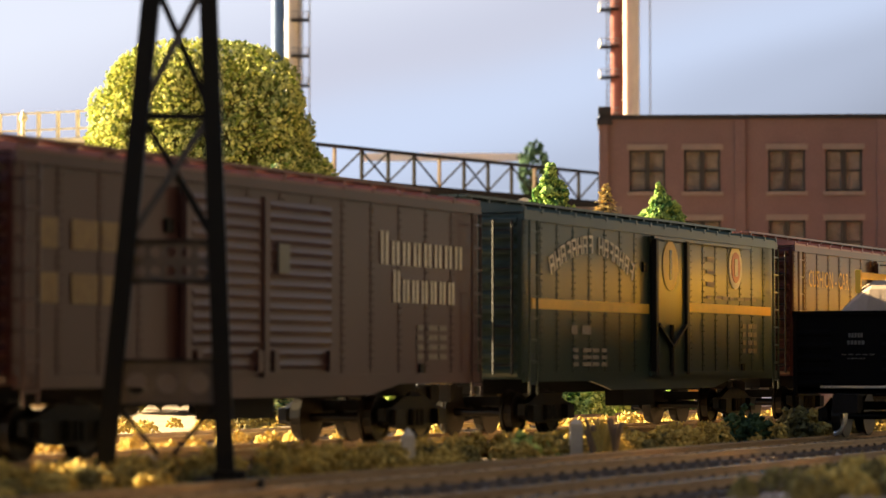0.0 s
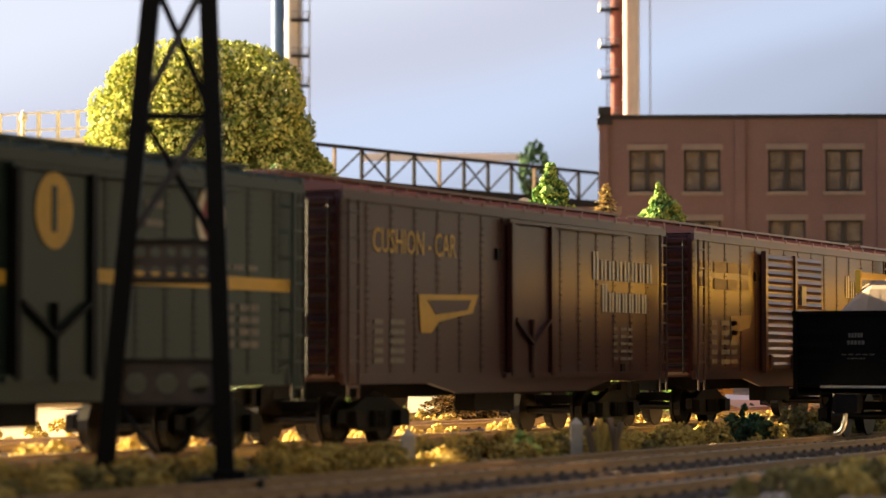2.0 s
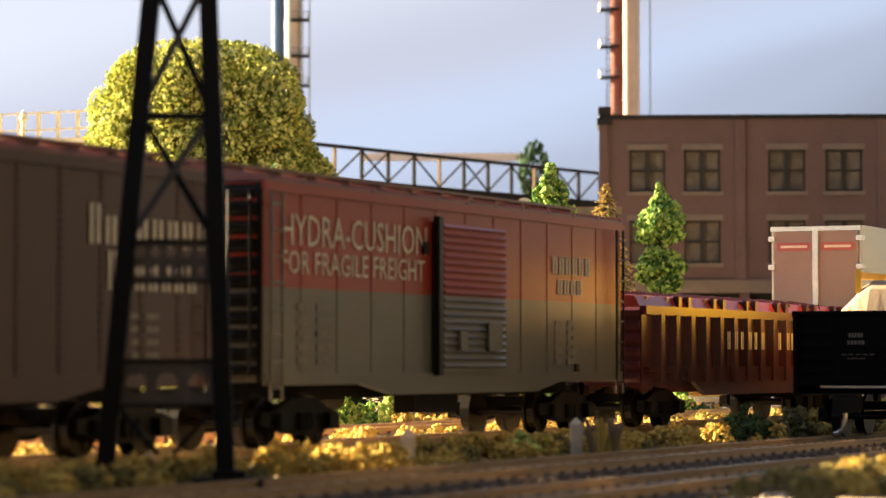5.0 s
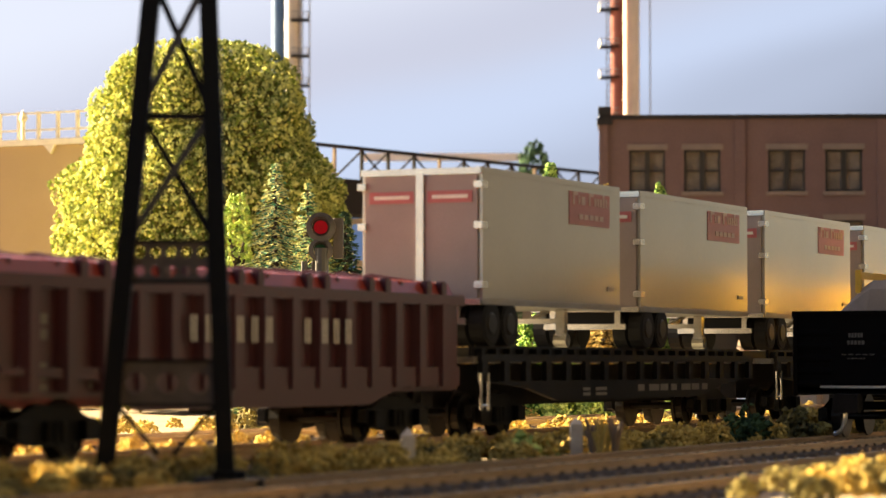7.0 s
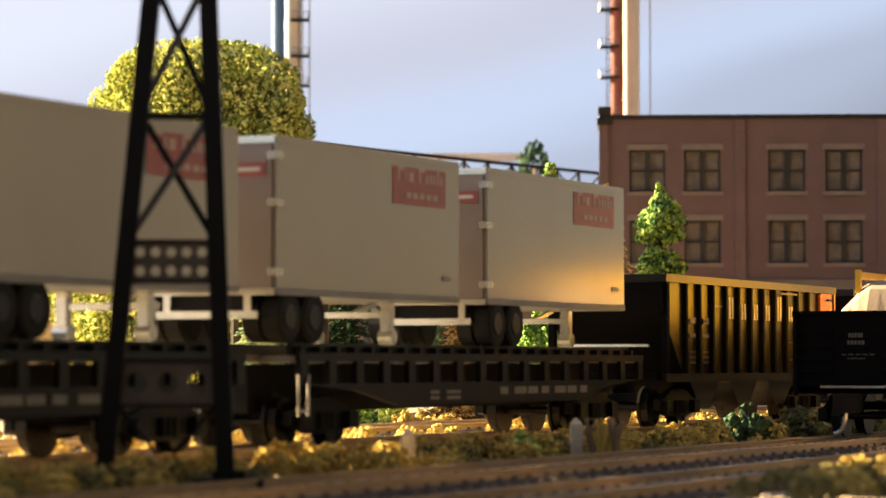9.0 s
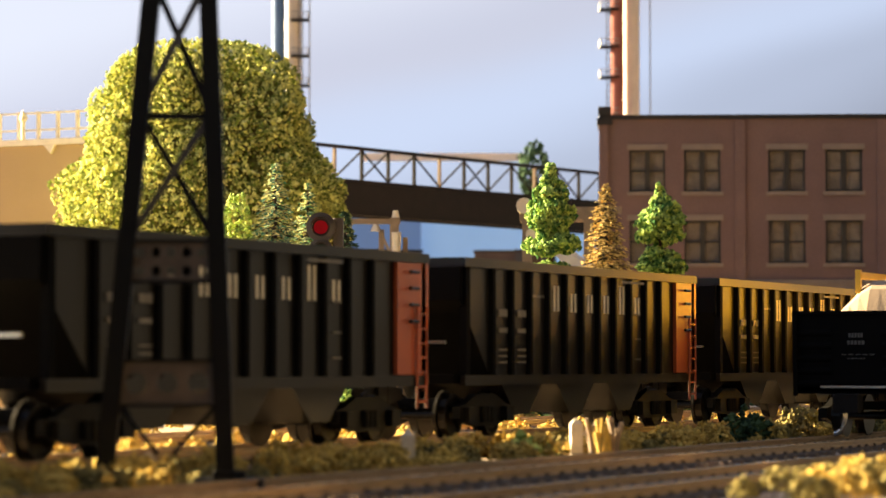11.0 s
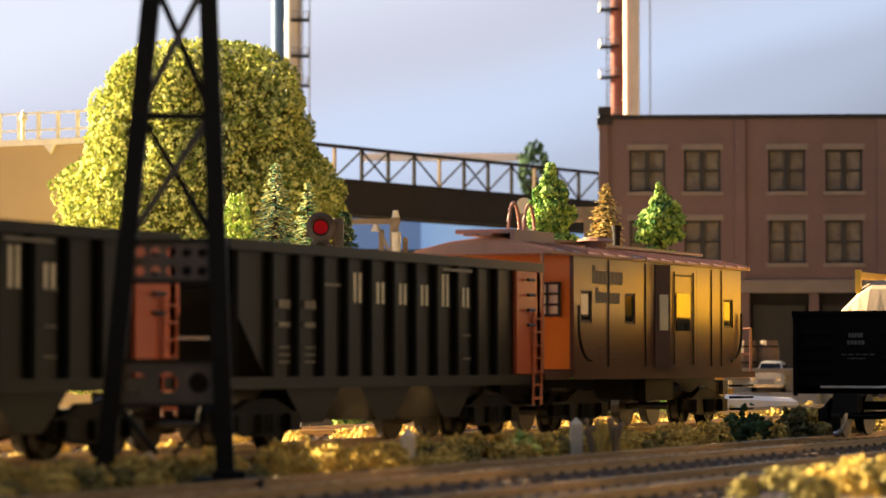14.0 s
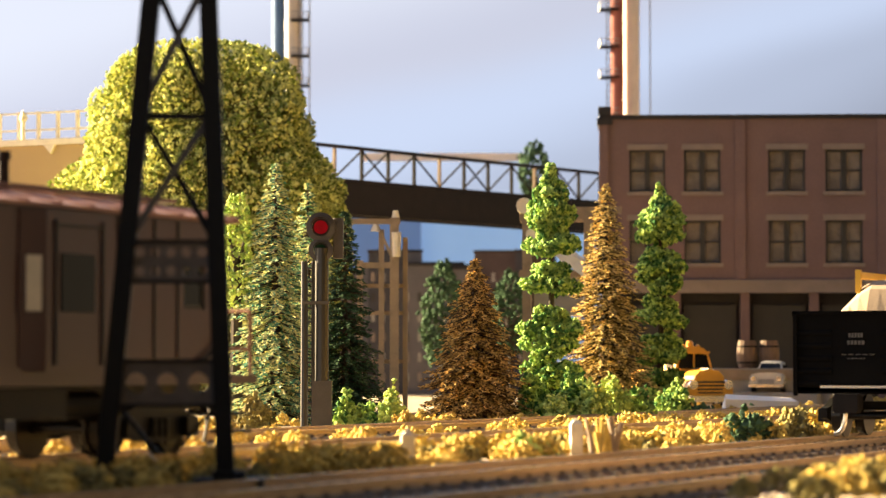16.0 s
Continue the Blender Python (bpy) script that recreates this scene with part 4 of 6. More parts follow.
            part("door_latch", Shape().box(a + 1.5, a + 3.5, y - 1.6, y - 0.5, sill + 2.0, sill + 6).box(b - 3.5, b - 1.5, y - 1.6, y - 0.5, sill + 2, sill + 6), body, d)
        part("door_post", Shape().box(mid - 1.0, mid + 1.0, y - 1.2, y, sill + 1, eave - 3, 0.2), body, c)
        part("door_post", Shape().box(dx[0] - 2.2, dx[0] - 0.2, y - 1.4, y, sill + 1, eave - 2.5, 0.2), body, c)
        part("placard", Shape().box(mid + 4, mid + 8.2, y - 1.5, y - 1.0, 33, 38.5), "grey", c)
    elif doors == "single":
        a, b = dx
        d = part("door", Shape().box(a, b, y - 0.6, y + 0.6, split, eave - 4.0, 0.1), upper or body, c)
        d2 = part("door", Shape().box(a, b, y - 0.6, y + 0.6, sill + 1.5, split, 0.1), body, c)
        for k in range(20):
            z = sill + 3.0 + (eave - sill - 8.0) * k / 19
            up = z > split
            part("door_rib", Shape().extrude([(y - 0.6, z - 0.6), (y - 1.15, z), (y - 0.6, z + 0.6)], "x", a + 1.4, b - 1.4), (upper or body) if up else body, d if up else d2)
        part("door_post", Shape().box(a - 2.0, a - 0.1, y - 1.4, y, sill + 1, eave - 3, 0.2), end, c)
        part("placard", Shape().box(b - 12, b - 5, y - 1.7, y - 1.2, 19.0, 25), "grey", c)
        part("placard", Shape().box(a + 8, a + 12, y - 1.7, y - 1.2, 19.0, 23), "grey", c)
    else:
        a, b = dx
        d = part("door", Shape().box(a, b, y - 0.5, y + 0.6, sill + 1.5, eave - 3.0, 0.2), body, c)
        for x in (a - 1.4, b + 0.2):
            part("locking_bar", Shape().box(x, x + 1.7, y - 1.3, y, sill + 0.8, eave - 2.4, 0.2), "black_matt" if body == "green" else end, d)
        m = (a + b) / 2
        part("locking_crank", Shape().beam((a + 0.5, y - 1.0, 26), (m, y - 1.0, 20.5), 0.7, 1.3, (0, 1, 0)).beam((b - 0.5, y - 1.0, 26), (m, y - 1.0, 20.5), 0.7, 1.3, (0, 1, 0))
             .tube((m, y - 1.0, 13), (m, y - 1.0, 26), 0.6), "black_matt" if body == "green" else end, d)
        part("door_track", Shape().box(a - 4, L - 18, y - 1.0, y, sill + 0.4, sill + 1.5).box(a - 2, L - 26, y - 1.0, y, eave - 2.6, eave - 1.8), body, c)
    part("defect_board", Shape().box(L - 30, L - 28, -HALF, -HALF + 0.5, sill + 1.5, sill + 3.5, 0.1), "black_matt", c)
    part("defect_board", Shape().box(dx[0] - 6.5, dx[0] - 4, -HALF - 0.1, -HALF + 0.5, eave - 11, eave - 8.5, 0.1), "black_matt", c)
    part("underframe", Shape().box(6, L - 6, -4, 4, sill - 3.5, sill - 0.2).box(L * 0.42, L * 0.54, -11, -6, sill - 7, sill - 1, 0.4).tube((L * 0.32, 8, sill - 4), (L * 0.42, 8, sill - 4), 2.5, 2.5, 12), "black_matt", c)
    trucks(c, 24, L - 24)
    couplers(c, L)
    return c


SMALL = 0.72
SOUTHERN = [1, SMALL, SMALL, SMALL, SMALL, SMALL, SMALL, SMALL]
PACIFIC = [1, SMALL, SMALL, SMALL, SMALL, SMALL, SMALL]


def oxide_marks(c, x=132.0):
    letters(c, "white", x, x + 41, 36.2, 43.0, SOUTHERN, label="white railway name as letter blocks")
    letters(c, "white", x + 6, x + 37, 28.6, 35.2, PACIFIC, label="white railway name as letter blocks")


def train():
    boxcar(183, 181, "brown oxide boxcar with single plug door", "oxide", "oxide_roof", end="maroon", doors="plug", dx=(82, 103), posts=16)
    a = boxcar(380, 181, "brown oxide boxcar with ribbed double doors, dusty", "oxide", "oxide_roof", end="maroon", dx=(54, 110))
    oxide_marks(a)
    bars(a, "faint", 150, 166, 17, 25, 4)
    bars(a, "faint_yellow", 8, 36, 26, 44, 2)

    b = boxcar(585, 181, "dark green plug-door boxcar with yellow stripe", "green", "green", doors="plug", dx=(82, 103), posts=18)
    part("stripe", Shape().box(5.5, 80, -HALF + 0.22, -HALF + 0.5, 28.6, 31.0).box(105, 176, -HALF + 0.22, -HALF + 0.5, 29.6, 32.0), "yellow", b, "yellow side stripe")
    arc = Shape()
    n = 16
    for i in range(n):
        if i == 8:
            continue
        u = (i + 0.5) / n * 2 - 1
        x, z = 42.5 + u * 27, 44.5 - 6.2 * u * u
        t = -math.atan(2 * 6.2 * u / 27) * 0.9
        for k, (p, q, w, h) in enumerate(((-1.1, 0, 0.55, 4.2), (1.1, 0, 0.55, 4.2), (0, 1.8, 1.6, 0.7), (0, -0.2, 1.6, 0.7))):
            if (k + i) % 4 == 3 and i % 2:
                continue
            vs = []
            for sx, sz in ((-1, -1), (1, -1), (1, 1), (-1, 1)):
                px, pz = p + sx * w / 2, q + sz * h / 2
                vs.append((x + px * math.cos(t) - pz * math.sin(t), z + px * math.sin(t) + pz * math.cos(t)))
            arc.extrude(vs, "y", FACE - 0.06, FACE + 0.06)
    part("lettering", arc, "white", b, "arched white railway name as letter blocks", fix=False)

    def disc(car, mat, x, z, rx, rz, y, label):
        part("emblem", Shape().extrude([(x + rx * math.cos(k * math.pi / 14), z + rz * math.sin(k * math.pi / 14)) for k in range(28)], "y", y - 0.1, y), mat, car, label)
    disc(b, "white", 146, 42.2, 5.4, 5.9, -HALF + 0.3, "white emblem ring")
    disc(b, "signred", 146, 42.2, 3.6, 4.2, -HALF + 0.16, "red emblem centre")
    part("emblem_bar", Shape().box(144.8, 147.2, -HALF - 0.08, -HALF + 0.04, 39.8, 44.6), "white", b)
    disc(b, "yellow", 92.5, 41, 5.6, 6.3, -HALF - 0.8, "yellow oval plate")
    part("emblem_bar", Shape().box(91.6, 93.2, -HALF - 1.0, -HALF - 0.91, 37.5, 45), "green", b)
    bars(b, "faint", 123, 134, 36.5, 46.5, 3, 0.62, 1)
    bars(b, "faint", 123, 166, 33.2, 34.4, 1, 0.2, 7)
    bars(b, "faint", 29, 42, 23, 26, 1, 0.3, 2)
    bars(b, "faint", 30, 54, 15.5, 20.5, 3, 0.45, 4)
    bars(b, "faint", 152, 165, 19, 28, 4, 0.45, 3)

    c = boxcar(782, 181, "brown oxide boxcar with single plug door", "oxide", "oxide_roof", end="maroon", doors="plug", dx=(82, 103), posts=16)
    oxide_marks(c)
    text_on(c, "yellow", "CUSHION - CAR", 14.5, 38.6, 5.0, 40)
    part("herald", Shape().extrude([(36, 30.5), (66, 31), (63, 27), (46, 25), (42, 22.5), (37, 22.5)], "y", FACE, FACE + 0.1), "yellow", c, "faded yellow arrow-shaped emblem")
    part("herald_band", Shape().extrude([(40, 29.4), (62, 29.8), (60, 27.6), (44, 26.4)], "y", FACE - 0.12, FACE - 0.02), "oxide", c)
    bars(c, "faint", 15, 30, 16.2, 26, 5, 0.45, 2)
    bars(c, "faint", 146, 160, 17, 26, 5, 0.6, 3)

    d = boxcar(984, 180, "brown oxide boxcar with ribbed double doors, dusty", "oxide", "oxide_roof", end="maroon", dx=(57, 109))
    oxide_marks(d, 136)
    bars(d, "faint_yellow", 6, 50, 36, 45, 2, 0.35, 4)
    part("herald", Shape().extrude([(30, 29), (48, 29.5), (46, 26), (38, 25), (36, 22.5), (31, 22.5)], "y", FACE, FACE + 0.1), "faint_yellow", d, "faded yellow arrow-shaped emblem")
    bars(d, "faint", 15, 38, 16, 29, 5, 0.5, 3)
    bars(d, "faint", 150, 160, 17, 26, 4, 0.55, 2)

    e = boxcar(1181, 183, "two-tone boxcar, vermilion above and grey below", "grey", "oxide_roof", end="black", upper="redorange", doors="single", dx=(76, 111), posts=12)
    text_on(e, "white", "HYDRA-CUSHION", 7.5, 38.6, 6.0, 64)
    text_on(e, "white", "FOR FRAGILE FREIGHT", 7.5, 33.2, 4.4, 63)
    letters(e, "white", 139, 163, 36.8, 41.0, [1] * 6, label="white railway name as letter blocks")
    letters(e, "white", 142, 158, 32.2, 35.6, [1] * 4, label="white railway name as letter blocks")
    bars(e, "faint", 14, 30, 16, 28.6, 5, 0.4, 2)
    bars(e, "faint", 141, 156, 16, 27, 5, 0.4, 2)


def gondola_car():
    L, top, bot = 178.0, 30.6, 10.4
    c = car_base("gondola", 1379, "maroon ribbed gondola with red covers on top", "gondola car")
    part("body", Shape().box(0.5, L - 0.5, -HALF + 1, HALF - 1, bot, top - 1, 0.2), "wine", c)
    for side in (-1, 1):
        y0 = side * (HALF - 1)
        a, b = sorted((y0, y0 + side * 1.3))
        part("side_sill", Shape().extrude([(2, bot + 4), (30, bot + 3), (45, bot - 2.5), (L - 45, bot - 2.5), (L - 30, bot + 1), (L - 2, bot + 1), (L - 2, bot + 5), (2, bot + 5)], "y", a, b), "wine", c)
        part("top_rail", Shape().box(0, L, a - 0.3, b + 0.3, top - 2.2, top, 0.3), "wine", c)
        for k in range(15):
            x = 11 + k * 11.2
            a2, b2 = sorted((y0, y0 + side * 1.9))
            part("side_stake", Shape().extrude([(x - 2.3, a2 if side > 0 else b2), (x + 2.3, a2 if side > 0 else b2), (x + 1.4, b2 if side > 0 else a2), (x - 1.4, b2 if side > 0 else a2)], "z", bot + 1, top - 2), "wine", c)
    for x, s in ((0.5, -1), (L - 0.5, 1)):
        for k in range(6):
            z = bot + 2.2 + k * 3.3
            part("end_rib", Shape().extrude([(x, z - 1.2), (x + s * 0.9, z - 0.4), (x + s * 0.9, z + 0.4), (x, z + 1.2)], "y", -HALF + 1.4, HALF - 1.4), "wine", c)
    cov = Shape().extrude([(-HALF + 1.5, top - 0.5), (HALF - 1.5, top - 0.5), (HALF - 3, top + 2.6), (0, top + 4.0), (-HALF + 3, top + 2.6)], "x", 1, L - 1)
    part("load_cover", cov, "redorange", c, "red sheet cover over the load")
    for k in range(6):
        for dx in (0, 7.5):
            x = 28 + k * 27 + dx
            if x < L - 6:
                part("cover_clamp", Shape().box(x, x + 2.2, -HALF + 1.2, -HALF + 3.2, top - 0.2, top + 2.9, 0.6), "wine", c)
    for k in range(12):
        x = 8 + k * 14.5
        part("cover_rib", Shape().extrude([(-HALF + 2.5, top + 1.5), (0, top + 3.9), (HALF - 2.5, top + 1.5), (HALF - 2.5, top + 2.6), (0, top + 4.7), (-HALF + 2.5, top + 2.6)], "x", x, x + 0.9), "wine", c)
    for i, x in enumerate((61, 65.5, 72, 77, 83.5, 88, 104.5, 110.5, 116.5, 120.5)):
        letters(c, "white", x, x + 3.4, 20.0, 24.8, [1], y=-HALF - 0.98 if i % 2 else -HALF - 0.4)
    bars(c, "faint", 14, 26, 20, 25, 2, 0.3, 2, y=-HALF + 0.86)
    bars(c, "faint", 14, 26, 11.6, 17, 3, 0.4, 2, y=-HALF + 0.86)
    bars(c, "faint", 30, 36, 12, 16, 2, 0.4, 1, y=-HALF + 0.86)
    trucks(c, 24, L - 24)
    couplers(c, L)


def flatcar(X0, L):
    c = car_base("flatcar", X0, "black pierced-side flatcar carrying two trailers", "flatcar")
    part("deck", Shape().box(0, L, -HALF, HALF, 16.2, 17.6, 0.2), "grey", c, "weathered deck")
    for side in (-1, 1):
        a, b = sorted((side * (HALF - 0.2), side * (HALF + 1.0)))
        s = Shape().box(2, L - 2, a, b, 16.6, 18.2)
        n = 15
        for k in range(n + 1):
            x = 4 + (L - 8) * k / n
            s.box(x - 1.5, x + 1.5, a, b, 12.2, 16.6)
        s.extrude([(4, 12.2), (L - 4, 12.2), (L - 26, 10.8), (L - 45, 7.6), (45, 7.6), (26, 10.8)], "y", a, b)
        part("side_girder", s, "black_car", c)
        guide = Shape().box(4, L - 4, *sorted((side * 13.6, side * 14.4)), 17.6, 20.0)
        for k in range(24):
            x = 6 + (L - 12) * k / 23
            guide.box(x - 0.7, x + 0.7, *sorted((side * 14.4, side * 16.2)), 17.6, 19.4)
        part("wheel_guide", guide, "black_car", c)
    part("centre_sill", Shape().box(6, L - 6, -4, 4, 6.5, 16), "black_matt", c)
    part("deck_ramp", Shape().box(-6, 0, -10, -3, 16.8, 17.8, 0.2).box(L, L + 6, 3, 10, 16.8, 17.8, 0.2), "grey", c)
    part("grab_iron", Shape().tube((1.0, -HALF - 1.2, 6), (1.0, -HALF - 1.2, 14), 0.3).tube((5, -HALF - 1.2, 6), (5, -HALF - 1.2, 14), 0.3).tube((1, -HALF - 1.2, 7), (5, -HALF - 1.2, 7), 0.3), "bright", c)
    bars(c, "faint", 96, 150, 9.4, 11.2, 1, 0.1, 7, y=-HALF - 1.12)
    bars(c, "faint", 60, 76, 8.6, 11, 2, 0.4, 2, y=-HALF - 1.12)
    trucks(c, 22, L - 22)
    couplers(c, L)


def trailer(X0, L=82.5):
    t = thing("semi_trailer", (X0, 0, RAIL_Z + 20.0), "silver highway trailer with red sign plates, chained on a flatcar", "trailer", "piggyback trailers")
    moving.append((t, X0, 0.0, RAIL_Z + 20.0))
    W, zb, zt = 14.6, 9.6, 39.0
    oy = -2.0
    part("body", Shape().box(0.6, L, -W + oy, W + oy, zb, zt, 0.9), "silver", t)
    part("bottom_rail", Shape().box(0, L, -W - 0.25 + oy, W + 0.25 + oy, zb - 0.6, zb + 0.8, 0.2), "tin", t)
    part("top_rail", Shape().box(0, L - 0.5, -W - 0.2 + oy, -W + 1 + oy, zt - 1.2, zt + 0.1, 0.2).box(0, L - 0.5, W - 1 + oy, W + 0.2 + oy, zt - 1.2, zt + 0.1, 0.2), "silver", t)
    for y in (-1, 1):
        yc = oy + y * 7.1
        d = part("rear_door", Shape().box(-0.1, 0.6, yc - 6.6, yc + 6.6, zb + 0.6, zt - 1.6, 0.25), "door_shade", t, "rear door in a shaded pinkish grey")
        part("sign", Shape().box(-0.3, -0.12, yc - 5.4, yc + 5.4, zt - 7.6, zt - 5.0), "signred", d, "red sign strip with pale bars")
        part("sign_bar", Shape().box(-0.45, -0.32, yc - 4.4, yc + 4.2, zt - 6.7, zt - 5.9), "white", d)
    for z in (zb + 3, zb + 16, zt - 4.5):
        part("hinge", Shape().box(-0.9, 2.2, -W - 0.6 + oy, -W + 1.4 + oy, z, z + 1.5, 0.2), "bright", t)
        part("hinge", Shape().box(-0.9, 2.2, W - 1.4 + oy, W + 0.6 + oy, z, z + 1.5, 0.2), "bright", t)
    part("door_bar", Shape().box(-0.7, -0.1, oy - 0.9, oy + 0.9, zb + 0.5, zt - 1, 0.2), "bright", t)
    part("rear_header", Shape().box(-0.4, 0.6, -W + oy, W + oy, zt - 1.4, zt, 0.2), "bright", t)
    part("rear_sill", Shape().box(-0.8, 0.6, -W + oy, W + oy, zb - 0.6, zb + 0.6, 0.2), "bright", t)
    sg = part("side_sign", Shape().box(50, 75.5, -W - 0.14 + oy, -W + oy, zt - 10.2, zt - 2.4), "signred", t, "red side plate with pale script bars")
    s = Shape()
    for k, (a, b, z, h) in enumerate(((52, 53, 5.2, 3.0), (53, 55, 7.4, 0.8), (55.6, 56.4, 5.2, 2.2), (57.3, 59.6, 5.2, 2.0), (62, 63, 5.2, 3.0), (63, 65, 7.4, 0.8), (65.4, 66.6, 5.2, 2), (67.2, 68.4, 5.2, 2), (69, 70.2, 5.2, 2), (70.8, 72, 5.2, 3), (72.6, 73.6, 5.2, 2))):
        part("sign_bar", Shape().box(a, b, -W - 0.24 + oy, -W - 0.145 + oy, zt - 10.2 + z - 0.4, zt - 10.2 + z - 0.4 + h), "sign_pale", sg)
    for k in range(5):
        part("sign_bar", Shape().box(56 + k * 3.2, 58.4 + k * 3.2, -W - 0.24 + oy, -W - 0.145 + oy, zt - 8.8, zt - 7.6), "sign_pale", sg)
    part("data_plate", Shape().box(74, 78, -W - 0.3 + oy, -W + oy, zb + 4, zb + 5), "tin", t)
    # rear tandem
    for x in (5.5, 15.5):
        for y in (-1, 1):
            for k in (0, 1):
                yy = oy + y * (W - 1.8 - k * 4.2)
                w = part("wheel", Shape().tube((x, yy - 1.7, 4.9), (x, yy + 1.7, 4.9), 4.9, 4.9, 20).tube((x, yy - 1.9, 4.9), (x, yy + 1.9, 4.9), 4.2, 4.2, 20), "rubber", t)
                if k == 0:
                    part("rim", Shape().tube((x, yy + y * 1.9, 4.9), (x, yy + y * 2.15, 4.9), 2.5, 2.2, 14), "wheel", w)
    part("axle_frame", Shape().box(1, 20, oy - 9, oy + 9, 5.5, 9.0, 0.3), "black_matt", t)
    part("rear_bumper", Shape().box(-0.6, 0.4, oy - 11, oy + 11, 4.6, 6.0, 0.2).box(-0.4, 0.3, oy - 9.5, oy - 8, 6, 9.2).box(-0.4, 0.3, oy + 8, oy + 9.5, 6, 9.2), "bright", t)
    # landing legs
    for y in (-1, 1):
        yy = oy + y * 8.5
        g = part("landing_leg", Shape().box(59, 61.2, yy - 1.1, yy + 1.1, 1.6, 9.2, 0.2).tube((60.1, yy - 1.6, 1.6), (60.1, yy + 1.6, 1.6), 1.6, 1.6, 12), "bright", t)
    part("leg_brace", Shape().box(59.6, 60.6, oy - 8, oy + 8, 5.6, 6.8).beam((60, oy, 6.2), (72, oy, 9.0), 1.0, 1.0), "bright", t)


def hopper(X0):
    L, top, bot = 145.5, 39.0, 12.8
    c = car_base("hopper", X0, "black ribbed coal hopper with an orange end", "hopper car")
    W = HALF
    body = Shape().extrude([(16, bot), (L - 14, bot), (L, bot + 17), (L, top - 1), (0, top - 1), (0, bot + 17)], "y", -W + 1.2, W - 1.2)
    part("body", body, "black", c)
    part("top_rail", Shape().box(-0.3, L + 0.3, -W - 0.1, -W + 1.6, top - 2, top, 0.3).box(-0.3, L + 0.3, W - 1.6, W + 0.1, top - 2, top, 0.3)
         .box(-0.3, 1.4, -W + 1.6, W - 1.6, top - 2, top, 0.3).box(L - 1.4, L + 0.3, -W + 1.6, W - 1.6, top - 2, top, 0.3), "black", c)
    for side in (-1, 1):
        y0 = side * (W - 1.2)
        a, b = sorted((y0, y0 + side * 1.2))
        part("side_sill", Shape().box(0, L, a, b, bot - 1.4, bot + 0.8, 0.2), "black", c)
        for k in range(11):
            x = 16 + k * 10.4
            out = y0 + side * 1.0
            # Stakes darker than the panels: the shade of their side faces, in colour.
            part("side_stake", Shape().extrude([(x - 1.2, y0), (x + 1.2, y0), (x + 0.7, out), (x - 0.7, out)], "z", bot + 0.8, top - 2), "black_shade", c)
    part("end_sheet", Shape().box(L - 14.5, L - 0.2, -W + 0.2, -W + 1.1, bot + 1, top - 2.1), "orange", c, "orange end panel")
    part("end_sheet", Shape().box(L - 0.2, L + 0.3, -W + 0.2, W - 0.2, bot + 12, top - 2.1).box(L - 14.5, L - 0.2, W - 1.1, W - 0.2, bot + 1, top - 2.1), "orange", c, "orange end panel")
    for x, s in ((2.0, -1), (L - 2.0, 1)):
        for ya, yb in ((-W + 0.2, -W + 1.8), (W - 1.8, W - 0.2)):
            part("corner_post", Shape().box(x - 1, x + 1, ya, yb, bot - 1, top - 2), "orange" if s > 0 else "black_shade", c)
        part("end_ladder_shelf", Shape().box(min(x, x + s * 4), max(x, x + s * 4), -W + 2, W - 2, bot - 1, bot + 1.0), "black_shade", c)
    part("end_sheet", Shape().box(-0.25, 0.0, -W + 1.2, W - 1.2, bot + 17, top - 2.1), "black_shade", c, "black end sheet, darkened for shade")
    part("slope_sheet", Shape().extrude([(-0.3, bot + 17), (15.7, bot), (15.9, bot), (0.0, bot + 17)], "y", -W + 1.25, W - 1.25), "black_shade", c)
    part("handbrake_bar", Shape().box(-0.8, 0.2, -12, 9, bot + 7.6, bot + 8.3), "bright", c)
    ladder(c, "orange", L - 6.2, -W - 0.3, bot - 6, bot + 15, 4.6, "x", 7)
    for k in range(4):
        part("grab_iron", Shape().tube((L - 10, -W - 0.6, top - 4 - k * 3.4), (L - 6, -W - 0.6, top - 4 - k * 3.4), 0.35), "black", c)
    for x in (40, 72, 104):
        part("hopper_chute", Shape().extrude([(x - 12, bot - 1), (x + 12, bot - 1), (x + 4, 4.6), (x - 4, 4.6)], "y", -W + 4, W - 4), "black", c)
    # big script on the stakes
    y = -W - 0.92
    for k, spec in enumerate((1, SMALL, SMALL, SMALL, 1.15, SMALL)):
        x = 52.4 + k * 10.4
        letters(c, "white", x - 1.8, x + 3.6, 28.2, 34.2, [spec], y=-W + 1.05, label="white railway name as letter blocks")
    part("name_flourish", Shape().box(38.5, 46, -W + 1.05, -W + 1.15, 31.2, 31.8), "faint", c)
    part("name_flourish", Shape().box(88, 103, y - 0.7, y - 0.6, 35.6, 36.2), "faint", c)
    for k, x in enumerate((20.0, 30.4)):
        for r, (z0, z1) in enumerate(((26.6, 28.2), (23.0, 24.0), (19.0, 19.4), (17.6, 18.0), (16.2, 16.6))):
            part("data_line", Shape().box(x, x + 4.6, -W + 0.9, -W + 1.0, z0, z1), "faint", c)
    for z in (28, 22, 17):
        part("data_line", Shape().box(103.5, 107.5, -W + 0.9, -W + 1.0, z, z + 0.4), "faint", c)
    trucks(c, 20, L - 20)
    couplers(c, L)


